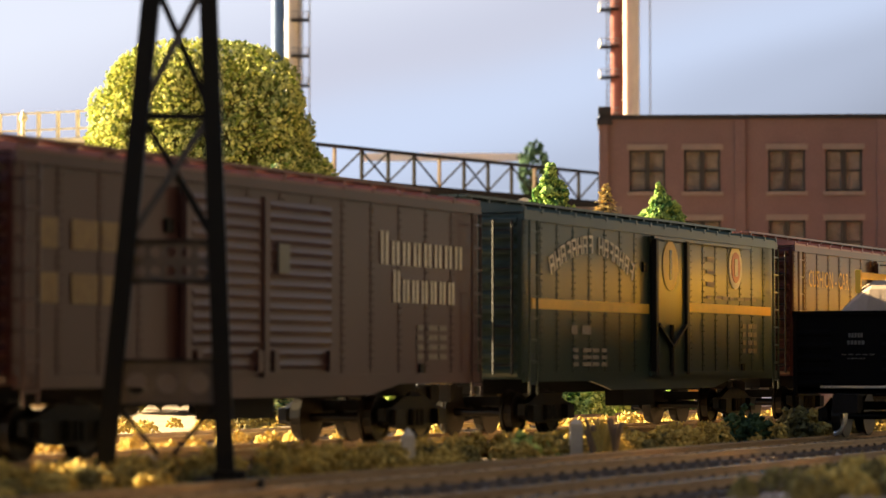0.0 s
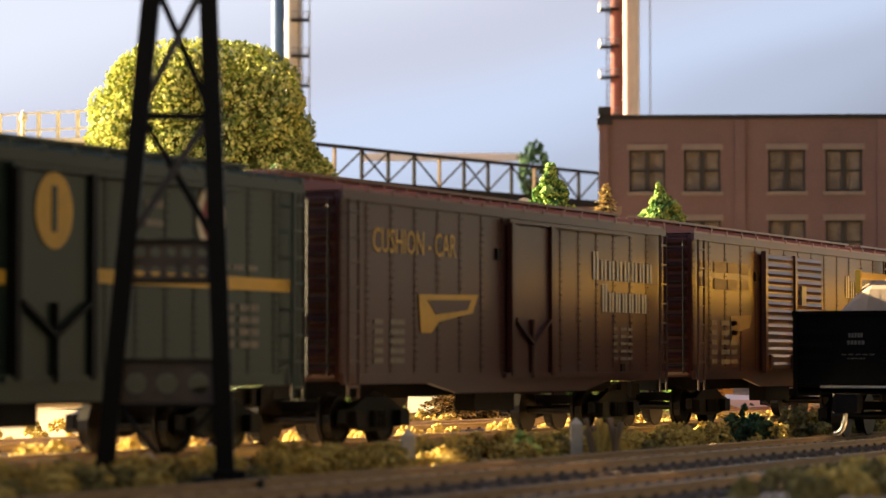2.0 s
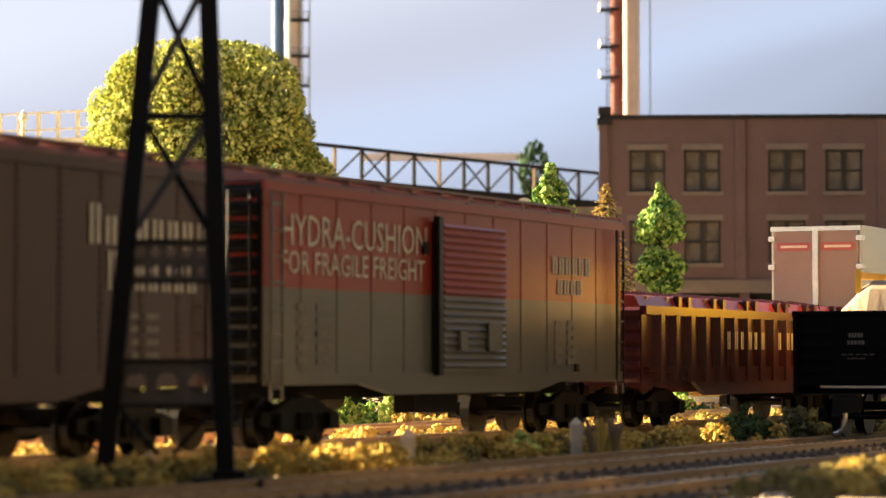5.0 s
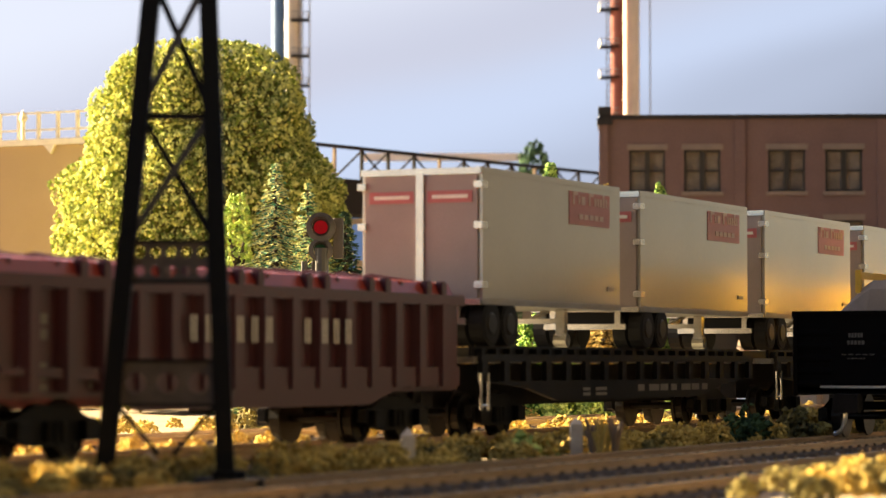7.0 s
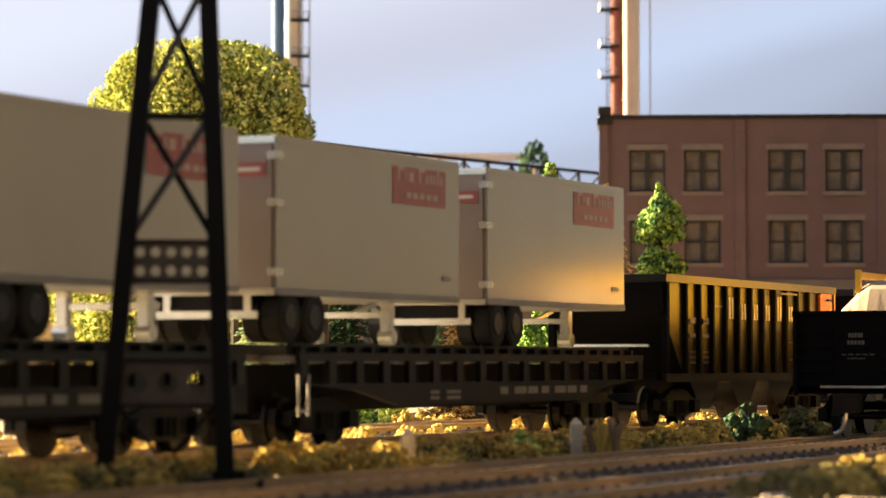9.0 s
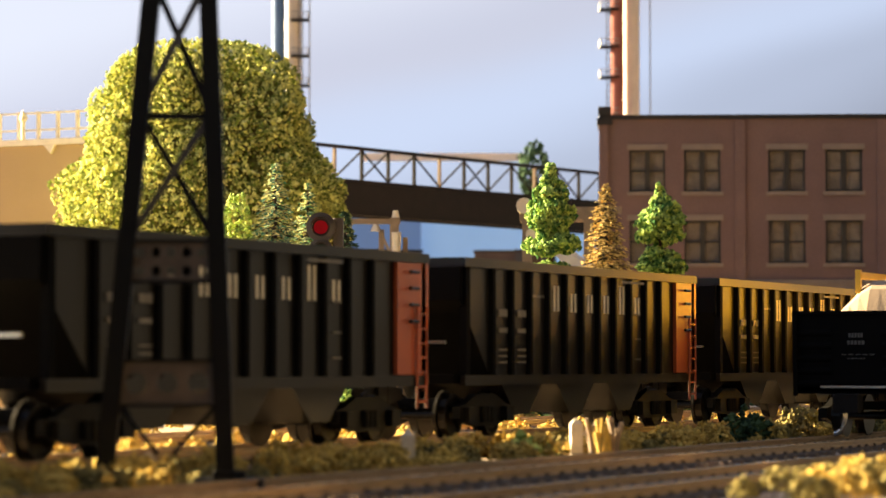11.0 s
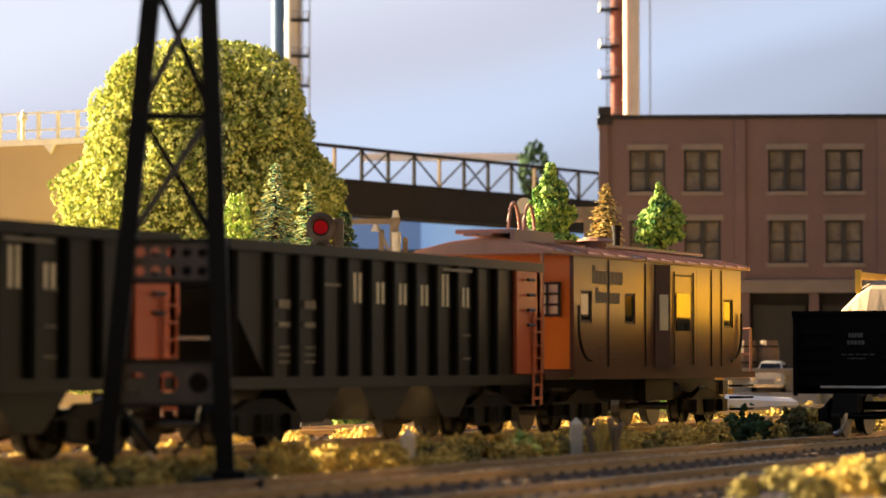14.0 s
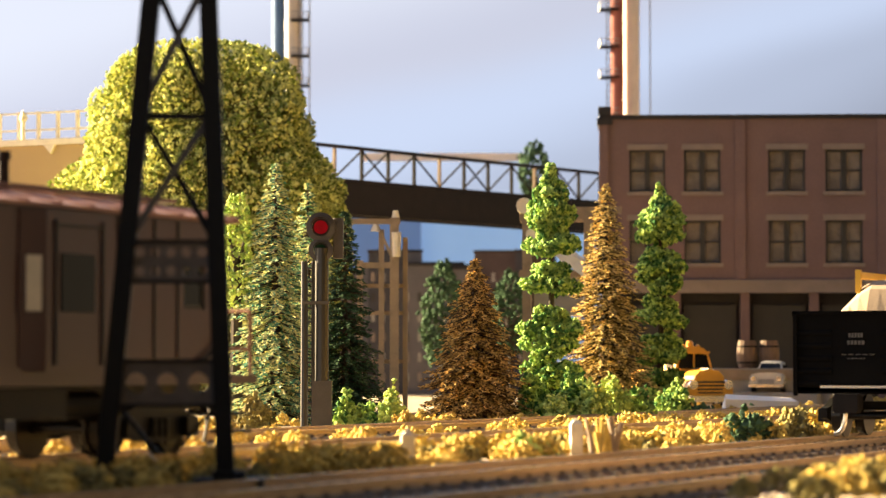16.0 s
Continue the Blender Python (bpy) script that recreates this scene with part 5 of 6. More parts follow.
def caboose():
    c = car_base("caboose", 2605, "brown bay-window caboose with bright orange ends", "caboose")
    x0, x1, bot, eave, W = 20.0, 140.0, 14.8, 41.5, HALF
    wins = [(24.5, 31.5), (53.0, 60.0), (126.0, 133.5)]
    za, zb = 25.8, 33.4
    for side in (-1, 1):
        a, b = sorted((side * (W - 1.0), side * W))
        part("side_wall", pierced([x0] + [v for w in wins for v in w] + [x1], [bot, za, zb, eave], a, b), "cab", c)
        for w0, w1 in wins:
            y = side * (W - 0.55)
            g = part("window", Shape().box(w0, w1, y - 0.1, y + 0.1, za, zb), "glass", c)
            part("frame", Shape().box(w0, w0 + 0.8, y - 0.3, y + 0.3, za, zb).box(w1 - 0.8, w1, y - 0.3, y + 0.3, za, zb).box(w0, w1, y - 0.3, y + 0.3, za, za + 0.7).box(w0, w1, y - 0.3, y + 0.3, zb - 0.7, zb), "sash", g)
        # bay window
        o = W + 2.4
        a, b = sorted((side * W, side * o))
        bw = part("bay", Shape().extrude([(74, a if side > 0 else b), (101, a if side > 0 else b), (98, b if side > 0 else a), (78, b if side > 0 else a)], "z", bot, eave - 0.5), "cab", c)
        part("bay_end", Shape().beam((73.8, side * (W + 0.0), (bot + eave) / 2), (77.9, side * (o + 0.1), (bot + eave) / 2), 0.5, eave - bot - 1.0), "cab", bw)
        yy = side * (o + 0.1)
        part("window", Shape().box(82.5, 92.5, yy - 0.15, yy + 0.15, 24.5, 34), "glass", bw)
        part("bay_door_strip", Shape().box(80.6, 95.3, *sorted((yy, yy + side * 0.3)), 38.4, 38.8).box(80.6, 81.0, *sorted((yy, yy + side * 0.3)), bot + 1, eave - 2).box(94.9, 95.3, *sorted((yy, yy + side * 0.3)), bot + 1, eave - 2), "sash", bw)
        # White slats stand in for daylight seen through the bay.
        part("window", Shape().beam((74.6, side * (W + 0.75), 29), (77.0, side * (W + 2.1), 29), 0.9, 9.0), "rail_white", bw, "slatted window, painted pale for daylight behind it")
        seams = Shape()
        for x in (42, 67, 104, 116, 124):
            a2, b2 = sorted((side * W, side * (W + 0.25)))
            seams.box(x - 0.22, x + 0.22, a2, b2, bot + 0.5, eave - 0.5)
        part("seam_strips", seams, "sash", c, fix=False)
        a2, b2 = sorted((side * W, side * (W + 0.3)))
        part("side_sill", Shape().box(x0, x1, a2, b2, bot - 2.4, bot + 0.6, 0.1), "cab", c)
        # curved grab irons at the corners
        for xs, s in ((x0 + 1.5, 1), (x1 - 1.5, -1)):
            bow = [(xs, side * (W + 0.7), bot + 15)] + [(xs + s * (8 - 8 * math.cos(k / 8 * math.pi / 2)), side * (W + 0.7), bot + 10 - 8 * math.sin(k / 8 * math.pi / 2)) for k in range(9)]
            part("grab_iron", Shape().sweep(bow, 0.35, 5), "black_matt", c)
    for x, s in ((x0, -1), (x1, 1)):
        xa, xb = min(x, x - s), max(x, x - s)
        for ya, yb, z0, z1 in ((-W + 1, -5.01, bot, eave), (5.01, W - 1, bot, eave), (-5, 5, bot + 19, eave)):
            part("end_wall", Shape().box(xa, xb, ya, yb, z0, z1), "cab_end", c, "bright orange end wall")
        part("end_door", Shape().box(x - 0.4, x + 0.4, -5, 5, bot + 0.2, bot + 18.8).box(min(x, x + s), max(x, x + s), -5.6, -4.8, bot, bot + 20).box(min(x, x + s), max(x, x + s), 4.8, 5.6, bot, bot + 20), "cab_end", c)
        pf = part("platform", Shape().box(min(x, x + s * 15), max(x, x + s * 15), -W + 1, W - 1, bot - 2.4, bot - 0.8, 0.2), "cab", c)
        r = Shape()
        xe = x + s * 14
        for y in (-W + 2, -6, 6, W - 2):
            r.tube((xe, y, bot - 0.8), (xe, y, bot + 11), 0.4, n=6)
        for z in (4, 11):
            r.tube((xe, -W + 2, bot + z), (xe, W - 2, bot + z), 0.4, n=6)
        if s < 0:
            for y in (-W + 2, W - 2):
                r.tube((xe, y, bot + 11), (xe, y, eave), 0.4, n=6)
        part("end_railing", r, "cab_roof", pf)
        xw = x + s * 0.05
        # White pane imitates the bright view through the end window.
        w = part("end_window", Shape().box(min(xw, xw + s * 0.2), max(xw, xw + s * 0.2), -W + 3.5, -7.0, 27.5, 35.0), "rail_white", c, "end window behind bars, painted pale for daylight")
        for k in range(3):
            yb = -W + 3.5 + k * 3.0
            part("window_bar", Shape().box(min(xw, xw + s * 0.6), max(xw, xw + s * 0.6), yb - 0.3, yb + 0.3, 27.5, 35.0), "sash", w)
        for k in range(4):
            zz = 27.5 + k * 2.5
            part("window_bar", Shape().box(min(xw, xw + s * 0.6), max(xw, xw + s * 0.6), -W + 3.2, -6.7, zz - 0.3, zz + 0.3), "sash", w)
        for k in range(3):
            for y in (-1, 1):
                part("step", Shape().box(min(x + s * 3, x + s * 12), max(x + s * 3, x + s * 12), *sorted((y * (W - 4.5), y * (W - 0.5))), bot - 5 - k * 3.2, bot - 4.4 - k * 3.2), "black_matt", pf)
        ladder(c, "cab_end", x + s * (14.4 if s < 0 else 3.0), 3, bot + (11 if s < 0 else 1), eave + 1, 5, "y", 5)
    part("roof", Shape().extrude([(-W - 1.2, eave), (W + 1.2, eave), (W + 1.2, eave + 0.7), (W * 0.5, eave + 2.8), (0, eave + 3.6), (-W * 0.5, eave + 2.8), (-W - 1.2, eave + 0.7)], "x", 4, 144.5), "cab_roof", c)
    for k in range(15):
        x = 6 + k * 9.8
        part("roof_rib", Shape().extrude([(-W - 1.4, eave + 0.3), (W + 1.4, eave + 0.3), (W + 1.4, eave + 1.1), (W * 0.5, eave + 3.2), (0, eave + 4.0), (-W * 0.5, eave + 3.2), (-W - 1.4, eave + 1.1)], "x", x - 0.4, x + 0.4), "cab_roof", c)
    part("running_board", Shape().box(2, 146, -3.6, -0.2, eave + 4.2, eave + 4.9).box(2, 146, 0.2, 3.6, eave + 4.2, eave + 4.9), "oxide_roof", c)
    for x in (14, 23):
        arch = [(x + 3.4 * math.cos(math.pi * k / 10), -4, eave + 4.4 + 8 * math.sin(math.pi * k / 10)) for k in range(11)]
        part("roof_grab", Shape().sweep(arch, 0.42), "oxide_roof", c)
    part("platform_board", Shape().box(6, 30, -7.5, 7.5, eave + 4.9, eave + 5.9, 0.2).box(6, 30, -7.5, -6.5, eave + 1, eave + 4.9), "oxide_roof", c)
    part("smoke_jack", Shape().tube((100, 4, eave + 2), (100, 4, eave + 9.5), 1.0, 1.0, 12).tube((100, 4, eave + 9.5), (100, 4, eave + 11), 1.3, 1.3, 12), "steel", c)
    part("roof_vent", Shape().tube((60, -6, eave + 3), (60, -6, eave + 6), 3.0, 3.0, 12).tube((60, -6, eave + 5), (60, -6, eave + 5.6), 5.0, 4.0, 12), "cab_roof", c)
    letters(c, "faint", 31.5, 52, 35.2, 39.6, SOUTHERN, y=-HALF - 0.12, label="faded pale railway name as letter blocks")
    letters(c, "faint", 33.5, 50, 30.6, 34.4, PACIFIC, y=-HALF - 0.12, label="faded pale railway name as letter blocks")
    bars(c, "dim", 35, 50, 17, 21, 3, 0.8, 2, y=-HALF - 0.12)
    part("underframe", Shape().box(6, 154, -4, 4, 7.5, 12.2).box(66, 92, -13, 13, 7, 12.2, 0.5).tube((96, -8, 9), (110, -8, 9), 2.4, 2.4, 12), "black_matt", c)
    part("tool_box", Shape().box(70, 90, -15.5, -10, 7.0, 12.2, 0.4), "black_matt", c)
    trucks(c, 36, 124)
    couplers(c, 160)


def parked_gondola(X0, y):
    """Black gondola on the siding, with a tarpaulin and a yellow machine as its load."""
    L, top, bot, W = 180.0, 31.2, 11.0, HALF
    low = RAIL_Z - 2.0
    c = thing("parked_gondola", (X0, y, low), "black gondola parked on the near siding", "gondola car", "parked gondolas")
    part("floor", Shape().box(0.5, L - 0.5, -W + 1, W - 1, bot, bot + 1.2), "black_shade", c)
    for side in (-1, 1):
        part("side", Shape().box(0.5, L - 0.5, *sorted((side * (W - 1.2), side * (W - 0.2))), bot, top - 0.5), "black_shade", c)
        part("top_rail", Shape().box(0, L, *sorted((side * (W - 1.6), side * (W + 0.2))), top - 1.2, top, 0.25), "black_shade", c)
        for k in range(14):
            x = 8 + k * 12.6
            part("side_stake", Shape().box(x - 1.2, x + 1.2, *sorted((side * (W - 0.2), side * (W + 0.8))), bot, top - 1.3, 0.2), "black_shade", c)
    for x, s in ((0.5, -1), (L - 0.5, 1)):
        e = Shape().box(min(x, x - s), max(x, x - s), -W + 0.3, W - 0.3, bot - 0.5, top - 0.3)
        part("end_panel", e, "black_shade", c)
        r = Shape()
        for k in range(5):
            z = bot + 2 + k * 3.2
            for ya, yb in ((6.5, W - 1.0), (-W + 1.0, -6.5)):
                r.extrude([(x, z - 0.9), (x + s * 0.45, z - 0.3), (x + s * 0.45, z + 0.3), (x, z + 0.9)], "y", ya, yb)
        r.box(min(x, x + s * 0.9), max(x, x + s * 0.9), W - 1.2, W - 0.2, bot - 1, top).box(min(x, x + s * 0.9), max(x, x + s * 0.9), -W + 0.2, -W + 1.2, bot - 1, top)
        part("end_rib", r, "black_shade", c)
        part("end_cap", Shape().box(min(x, x + s * 0.9), max(x, x + s * 0.9), -W, W, top - 0.6, top + 0.2, 0.2), "black_shade", c)
    # end markings as plain bars, and a bright brake platform
    for ya, yb, za, zb in ((-1.9, 2.0, 24.6, 25.9), (-2.3, 2.4, 22.8, 24.0), (-5.0, 4.2, 20.2, 20.6), (-2.6, 2.4, 19.2, 19.6)):
        n = 5
        for k in range(n):
            u = ya + (yb - ya) * k / n
            part("marking_bar", Shape().box(-0.62, -0.52, u, u + (yb - ya) / n * 0.7, za + 0.1, zb - 0.1), "dim", c, "white unreadable marking bar")
    part("brake_platform", Shape().box(-3.0, -0.6, -W, 8.5, bot + 1.0, bot + 1.6), "bright", c)
    cp = Shape().box(-6, 0.5, -1.6, 1.6, 6.6, 10.0, 0.3).box(-8.5, -5, -2.8, 3.6, 5.8, 10.6, 0.6)
    part("coupler", cp, "steel", c, "dark metal knuckle coupler")
    hook = [(-6.5, 0.8 + 3.0 * (k / 7) ** 2, 5.8 - 5.2 * math.sin(k / 7 * math.pi / 2)) for k in range(8)]
    part("trip_pin", Shape().sweep(hook, 0.6), "bright", c, "bright bent coupler pin")
    part("truck", truck_frame(), "black_matt", c, at=(24, 0, 0))
    part("truck", truck_frame(), "black_matt", c, at=(L - 24, 0, 0))
    me = turned_wheels().mesh("wheelset")
    me.materials.append(M["wheel"])
    for x in (13.8, 34.2, L - 34.2, L - 13.8):
        part("wheelset", me, "wheel", c, at=(x, 0, 4.8))
    # tarpaulin over a crate
    rng = np.random.default_rng(4)
    t = thing("tarpaulin_load", (X0 + 10, y - 1, low + bot + 1.2), "tan canvas tarpaulin draped over a tall load", "tarpaulin")
    nx, ny = 14, 10
    s = Shape()
    for i in range(nx):
        for j in range(ny):
            u, v = i / (nx - 1), j / (ny - 1)
            ridge = min(1.0, 0.15 + u * 8) * min(1.0, (1 - v) * 2.2 + 0.1) * min(1.0, v * 3 + 0.15)
            s.v.append((u * 46, -12 + v * 24, 16.5 + 11.0 * ridge + 1.0 * noise.noise(Vector((u * 6, v * 5, 1)))))
    s.f = [(i * ny + j, (i + 1) * ny + j, (i + 1) * ny + j + 1, i * ny + j + 1) for i in range(nx - 1) for j in range(ny - 1)]
    m = len(s.v)
    s.v += [(p[0], p[1], 0.0) for p in s.v[:]]
    s.f += [tuple(k + m for k in q[::-1]) for q in s.f[:]]
    rim = [i * ny for i in range(nx)] + [(nx - 1) * ny + j for j in range(1, ny)] + [i * ny + ny - 1 for i in range(nx - 2, -1, -1)] + [j for j in range(ny - 2, 0, -1)]
    s.f += [(rim[k], rim[(k + 1) % len(rim)], rim[(k + 1) % len(rim)] + m, rim[k] + m) for k in range(len(rim))]
    part("canvas", s, "tan", t)
    for k in range(2):
        mx = X0 + 66 + k * 58
        g = thing("yellow_machine_load", (mx, y, low + bot + 1.2), "yellow machine frame loaded in a gondola", "machine", "yellow machine loads")
        part("body", Shape().box(0, 50, -11, 11, 0, 24, 1.0).box(6, 49, -10.5, 10.5, 15, 33.5, 1.5), "yellowpaint", g)
        part("boom", Shape().beam((-50, 4, 28.6), (20, 4, 28.6), 1.6, 1.7) if k == 0 else Shape().beam((-6, 4, 20), (20, 4, 22), 2.2, 2.6), "yellowpaint", g)
        part("post", Shape().box(-50.7, -49.4, 3.3, 4.7, 24, 30.0, 0.3) if k == 0 else Shape().box(-6, -4, 2.6, 5.4, 0, 20, 0.4), "yellowpaint", g)


def wheel_pair(t, xs, yy, r, half):
    for xx in xs:
        w = part("wheel", Shape().tube((xx - half, yy, r), (xx + half, yy, r), r, r, 18), "rubber", t)
        part("hub_cap", Shape().tube((xx - half - 0.15, yy, r), (xx + half + 0.15, yy, r), r * 0.5, r * 0.5, 12), "tin", w)


def road_truck():
    """Rounded pick-up truck, nose to local -y."""
    x, y, _ = spot(1232, 1205)
    t = thing("pickup_truck", (x, y, 0), "orange yellow vintage truck parked behind the trees", "truck", turn=-65 + 20)
    side = [(-8.8, 8), (8.8, 8), (9.2, 12), (8.9, 16.5), (7.8, 21), (6.4, 24.6), (4.8, 26.2), (2.0, 27.0), (-2.0, 27.0), (-4.8, 26.2), (-6.4, 24.6), (-7.8, 21), (-8.9, 16.5), (-9.2, 12)]
    part("cab", Shape().extrude(side, "y", 3, 15), "truck_yellow", t)
    nose = [(-7.0, 6.5), (7.0, 6.5), (7.3, 11), (6.4, 14.6), (4.4, 16.6), (0, 17.4), (-4.4, 16.6), (-6.4, 14.6), (-7.3, 11)]
    part("hood", Shape().extrude(nose, "y", -12.5, 3), "truck_yellow", t)
    part("hood_ridge", Shape().box(-0.5, 0.5, -12.6, 3, 17.2, 17.9, 0.2), "bright", t)
    for s in (-1, 1):
        arc = [(s * 8.2 + 2.5 * math.cos(k * math.pi / 6), 6.2 + 6.8 * math.sin(k * math.pi / 6)) for k in range(7)]
        part("fender", Shape().extrude(arc + [(s * 8.2 - 2.5, 4.5), (s * 8.2 + 2.5, 4.5)], "y", -13.4, 3.5), "truck_yellow", t)
        part("headlight", Shape().tube((s * 8.0, -14.4, 10.8), (s * 8.0, -13.0, 10.8), 1.9, 2.1, 16), "bright", t)
        part("windscreen", Shape().extrude([(s * 0.5, 17.6), (s * 7.4, 17.6), (s * 5.9, 23.6), (s * 0.5, 24.2)], "y", 2.6, 2.95), "glass", t, "one half of the split windscreen")
        part("side_window", Shape().box(*sorted((s * 7.2, s * 8.75)), 6, 12, 17.6, 22.2), "glass", t)
        part("marker_light", Shape().lathe([(1.1, 0), (1.0, 0.9), (0.5, 1.5)], 10, (s * 3.2, 6, 26.5)), "truck_yellow", t)
    part("roof_visor", Shape().box(-6.6, 6.6, 0.8, 3.2, 23.9, 24.9, 0.3), "truck_yellow", t)
    part("beacon", Shape().lathe([(1.6, 0), (1.6, 1.6), (0.9, 2.6)], 12, (0, 7, 26.9)), "truck_yellow", t)
    g = part("grille", Shape().box(-6.6, 6.6, -13.2, -12.55, 7.2, 12.4, 0.3), "sash", t)
    for z in (8.2, 9.7, 11.2):
        part("grille_bar", Shape().box(-6.2, 6.2, -13.7, -13.22, z - 0.35, z + 0.35, 0.1), "truck_yellow", g)
    part("bumper", Shape().box(-10.6, 10.6, -16, -14.4, 3.6, 6.2, 0.5), "bright", t)
    part("front_skirt", Shape().box(-7, 7, -13.3, -12.55, 4.4, 7.1, 0.2), "truck_yellow", t)
    part("flatbed", Shape().box(-10, 10, 15.2, 46, 9, 11, 0.3).box(-10, -9, 15.2, 46, 11, 17).box(9, 10, 15.2, 46, 11, 17), "truck_yellow", t)
    wheel_pair(t, (-8.3, 8.3), -5, 4.6, 1.5)
    wheel_pair(t, (-8.3, 8.3), 34, 4.6, 1.5)


def road_car():
    """Rounded sedan, nose to local -y, on a low concrete apron."""
    x, y, _ = spot(1366, 1340)
    pad = part("concrete_apron", Shape().box(-16, 24, -27, 34, -2, 6.4, 0.4), "tin", None, "low grey concrete apron before the factory")
    pad.location, pad.rotation_euler.z = Vector((x, y, 0)) * MM, radians(-80)
    tagged(pad, category="apron", kind="structure")
    c = thing("sedan_car", (x, y, 6.5), "pale cream vintage sedan parked before the factory", "car", turn=-80)
    c.scale = (0.85, 0.85, 0.85)
    hull = [(-8.6, 2.6), (8.6, 2.6), (9.3, 5), (9.0, 8), (7.8, 9.8), (4, 10.6), (-4, 10.6), (-7.8, 9.8), (-9.0, 8), (-9.3, 5)]
    part("body", Shape().extrude(hull, "y", -24, 24), "car_white", c)
    part("cabin", Shape().add([(-7.4, -11, 10.4), (7.4, -11, 10.4), (7.4, 14, 10.4), (-7.4, 14, 10.4), (-5.6, -6, 16.4), (5.6, -6, 16.4), (5.6, 7, 16.4), (-5.6, 7, 16.4), (-3.6, -4, 17.2), (3.6, -4, 17.2), (3.6, 5, 17.2), (-3.6, 5, 17.2)],
                              [(0, 3, 2, 1), (0, 1, 5, 4), (1, 2, 6, 5), (2, 3, 7, 6), (3, 0, 4, 7), (4, 5, 9, 8), (5, 6, 10, 9), (6, 7, 11, 10), (7, 4, 8, 11), (8, 9, 10, 11)]), "car_white", c)
    part("windscreen", Shape().add([(-6.4, -10.6, 11.2), (6.4, -10.6, 11.2), (5.2, -6.6, 15.8), (-5.2, -6.6, 15.8), (-6.4, -10.0, 11.2), (6.4, -10.0, 11.2), (5.2, -6.0, 15.8), (-5.2, -6.0, 15.8)],
                                   [(0, 1, 2, 3), (4, 7, 6, 5), (0, 4, 5, 1), (1, 5, 6, 2), (2, 6, 7, 3), (3, 7, 4, 0)]), "glass", c)
    for s in (-1, 1):
        part("side_window", Shape().beam((s * 6.8, -6, 13.2), (s * 6.8, 8, 13.2), 0.5, 3.6), "glass", c)
        part("headlight", Shape().tube((s * 6.8, -24.8, 7.4), (s * 6.8, -23.6, 7.4), 1.4, 1.5, 12), "bright", c)
    part("grille", Shape().box(-4.6, 4.6, -24.5, -24.05, 4.6, 7.2, 0.15), "tin", c)
    part("bumper", Shape().box(-9.4, 9.4, -26, -24.6, 2.6, 4.4, 0.4), "bright", c)
    wheel_pair(c, (-8.0, 8.0), -15, 3.6, 1.2)
    wheel_pair(c, (-8.0, 8.0), 15, 3.6, 1.2)
    p = thing("plaster_slab", (*spot(1345, 1130)[:2], 0), "white plaster slab beside the track", "slab", turn=-65)
    part("slab", Shape().add([(-14, 0, 0), (15, 0, 0), (15, 20, 0), (-14, 20, 0), (-14, 0, 5.6), (15, 0, 4.6), (14, 20, 6.0), (-12, 20, 7.4)], [(0, 3, 2, 1), (4, 5, 6, 7), (0, 1, 5, 4), (1, 2, 6, 5), (2, 3, 7, 6), (3, 0, 4, 7)]), "stack_white", p)


def yard_frame(px, d, w, h, group):
    """Weathered timber portal with a lamp arm."""
    x, y, _ = spot(px, d)
    t = thing("timber_gantry", (x, y, 0), "weathered timber gantry with crossbar behind the trees", "gantry", group, turn=-65)
    part("upright", Shape().box(-1.8, 1.8, -1.8, 1.8, 0, h, 0.4), "wood", t)
    part("upright", Shape().box(-w - 1.2, -w + 1.2, -1.2, 1.2, 0, h * 0.78, 0.3), "wood", t)
    part("crossbar", Shape().box(-w - 6, 2.4, -0.9, 0.9, h - 2.6, h - 0.4, 0.2).box(-w, 0, -0.7, 0.7, h * 0.74, h * 0.77), "wood", t)
    part("upright", Shape().box(-6.4, -4.2, 0.5, 2.7, 0, h * 0.94, 0.3), "wood", t)
    part("upright", Shape().box(3.4, 5.4, 2, 4, 0, h * 0.9, 0.3), "wood", t)
    for z in (h * 0.25, h * 0.5, h * 0.64):
        part("cross_tie", Shape().box(-w - 1, 5.6, 2.8, 3.8, z, z + 1.6, 0.2), "wood", t)
    part("knee_brace", Shape().beam((-w * 0.5, 0, h - 3), (-1, 0, h - 16), 1.2, 1.2, (0, 1, 0)), "wood", t)
    part("lamp", Shape().tube((-w * 0.55, 0, h - 2.5), (-w * 0.55, 0, h - 5.5), 0.8, 2.2, 10), "rail_white", t)
    part("insulator", Shape().tube((0.5, 0, h), (0.5, 0, h + 3), 1.6, 1.0, 10).tube((0.8, -2.2, h - 16), (0.8, -2.2, h - 6), 1.7, 2.0, 10), "rail_white", t)


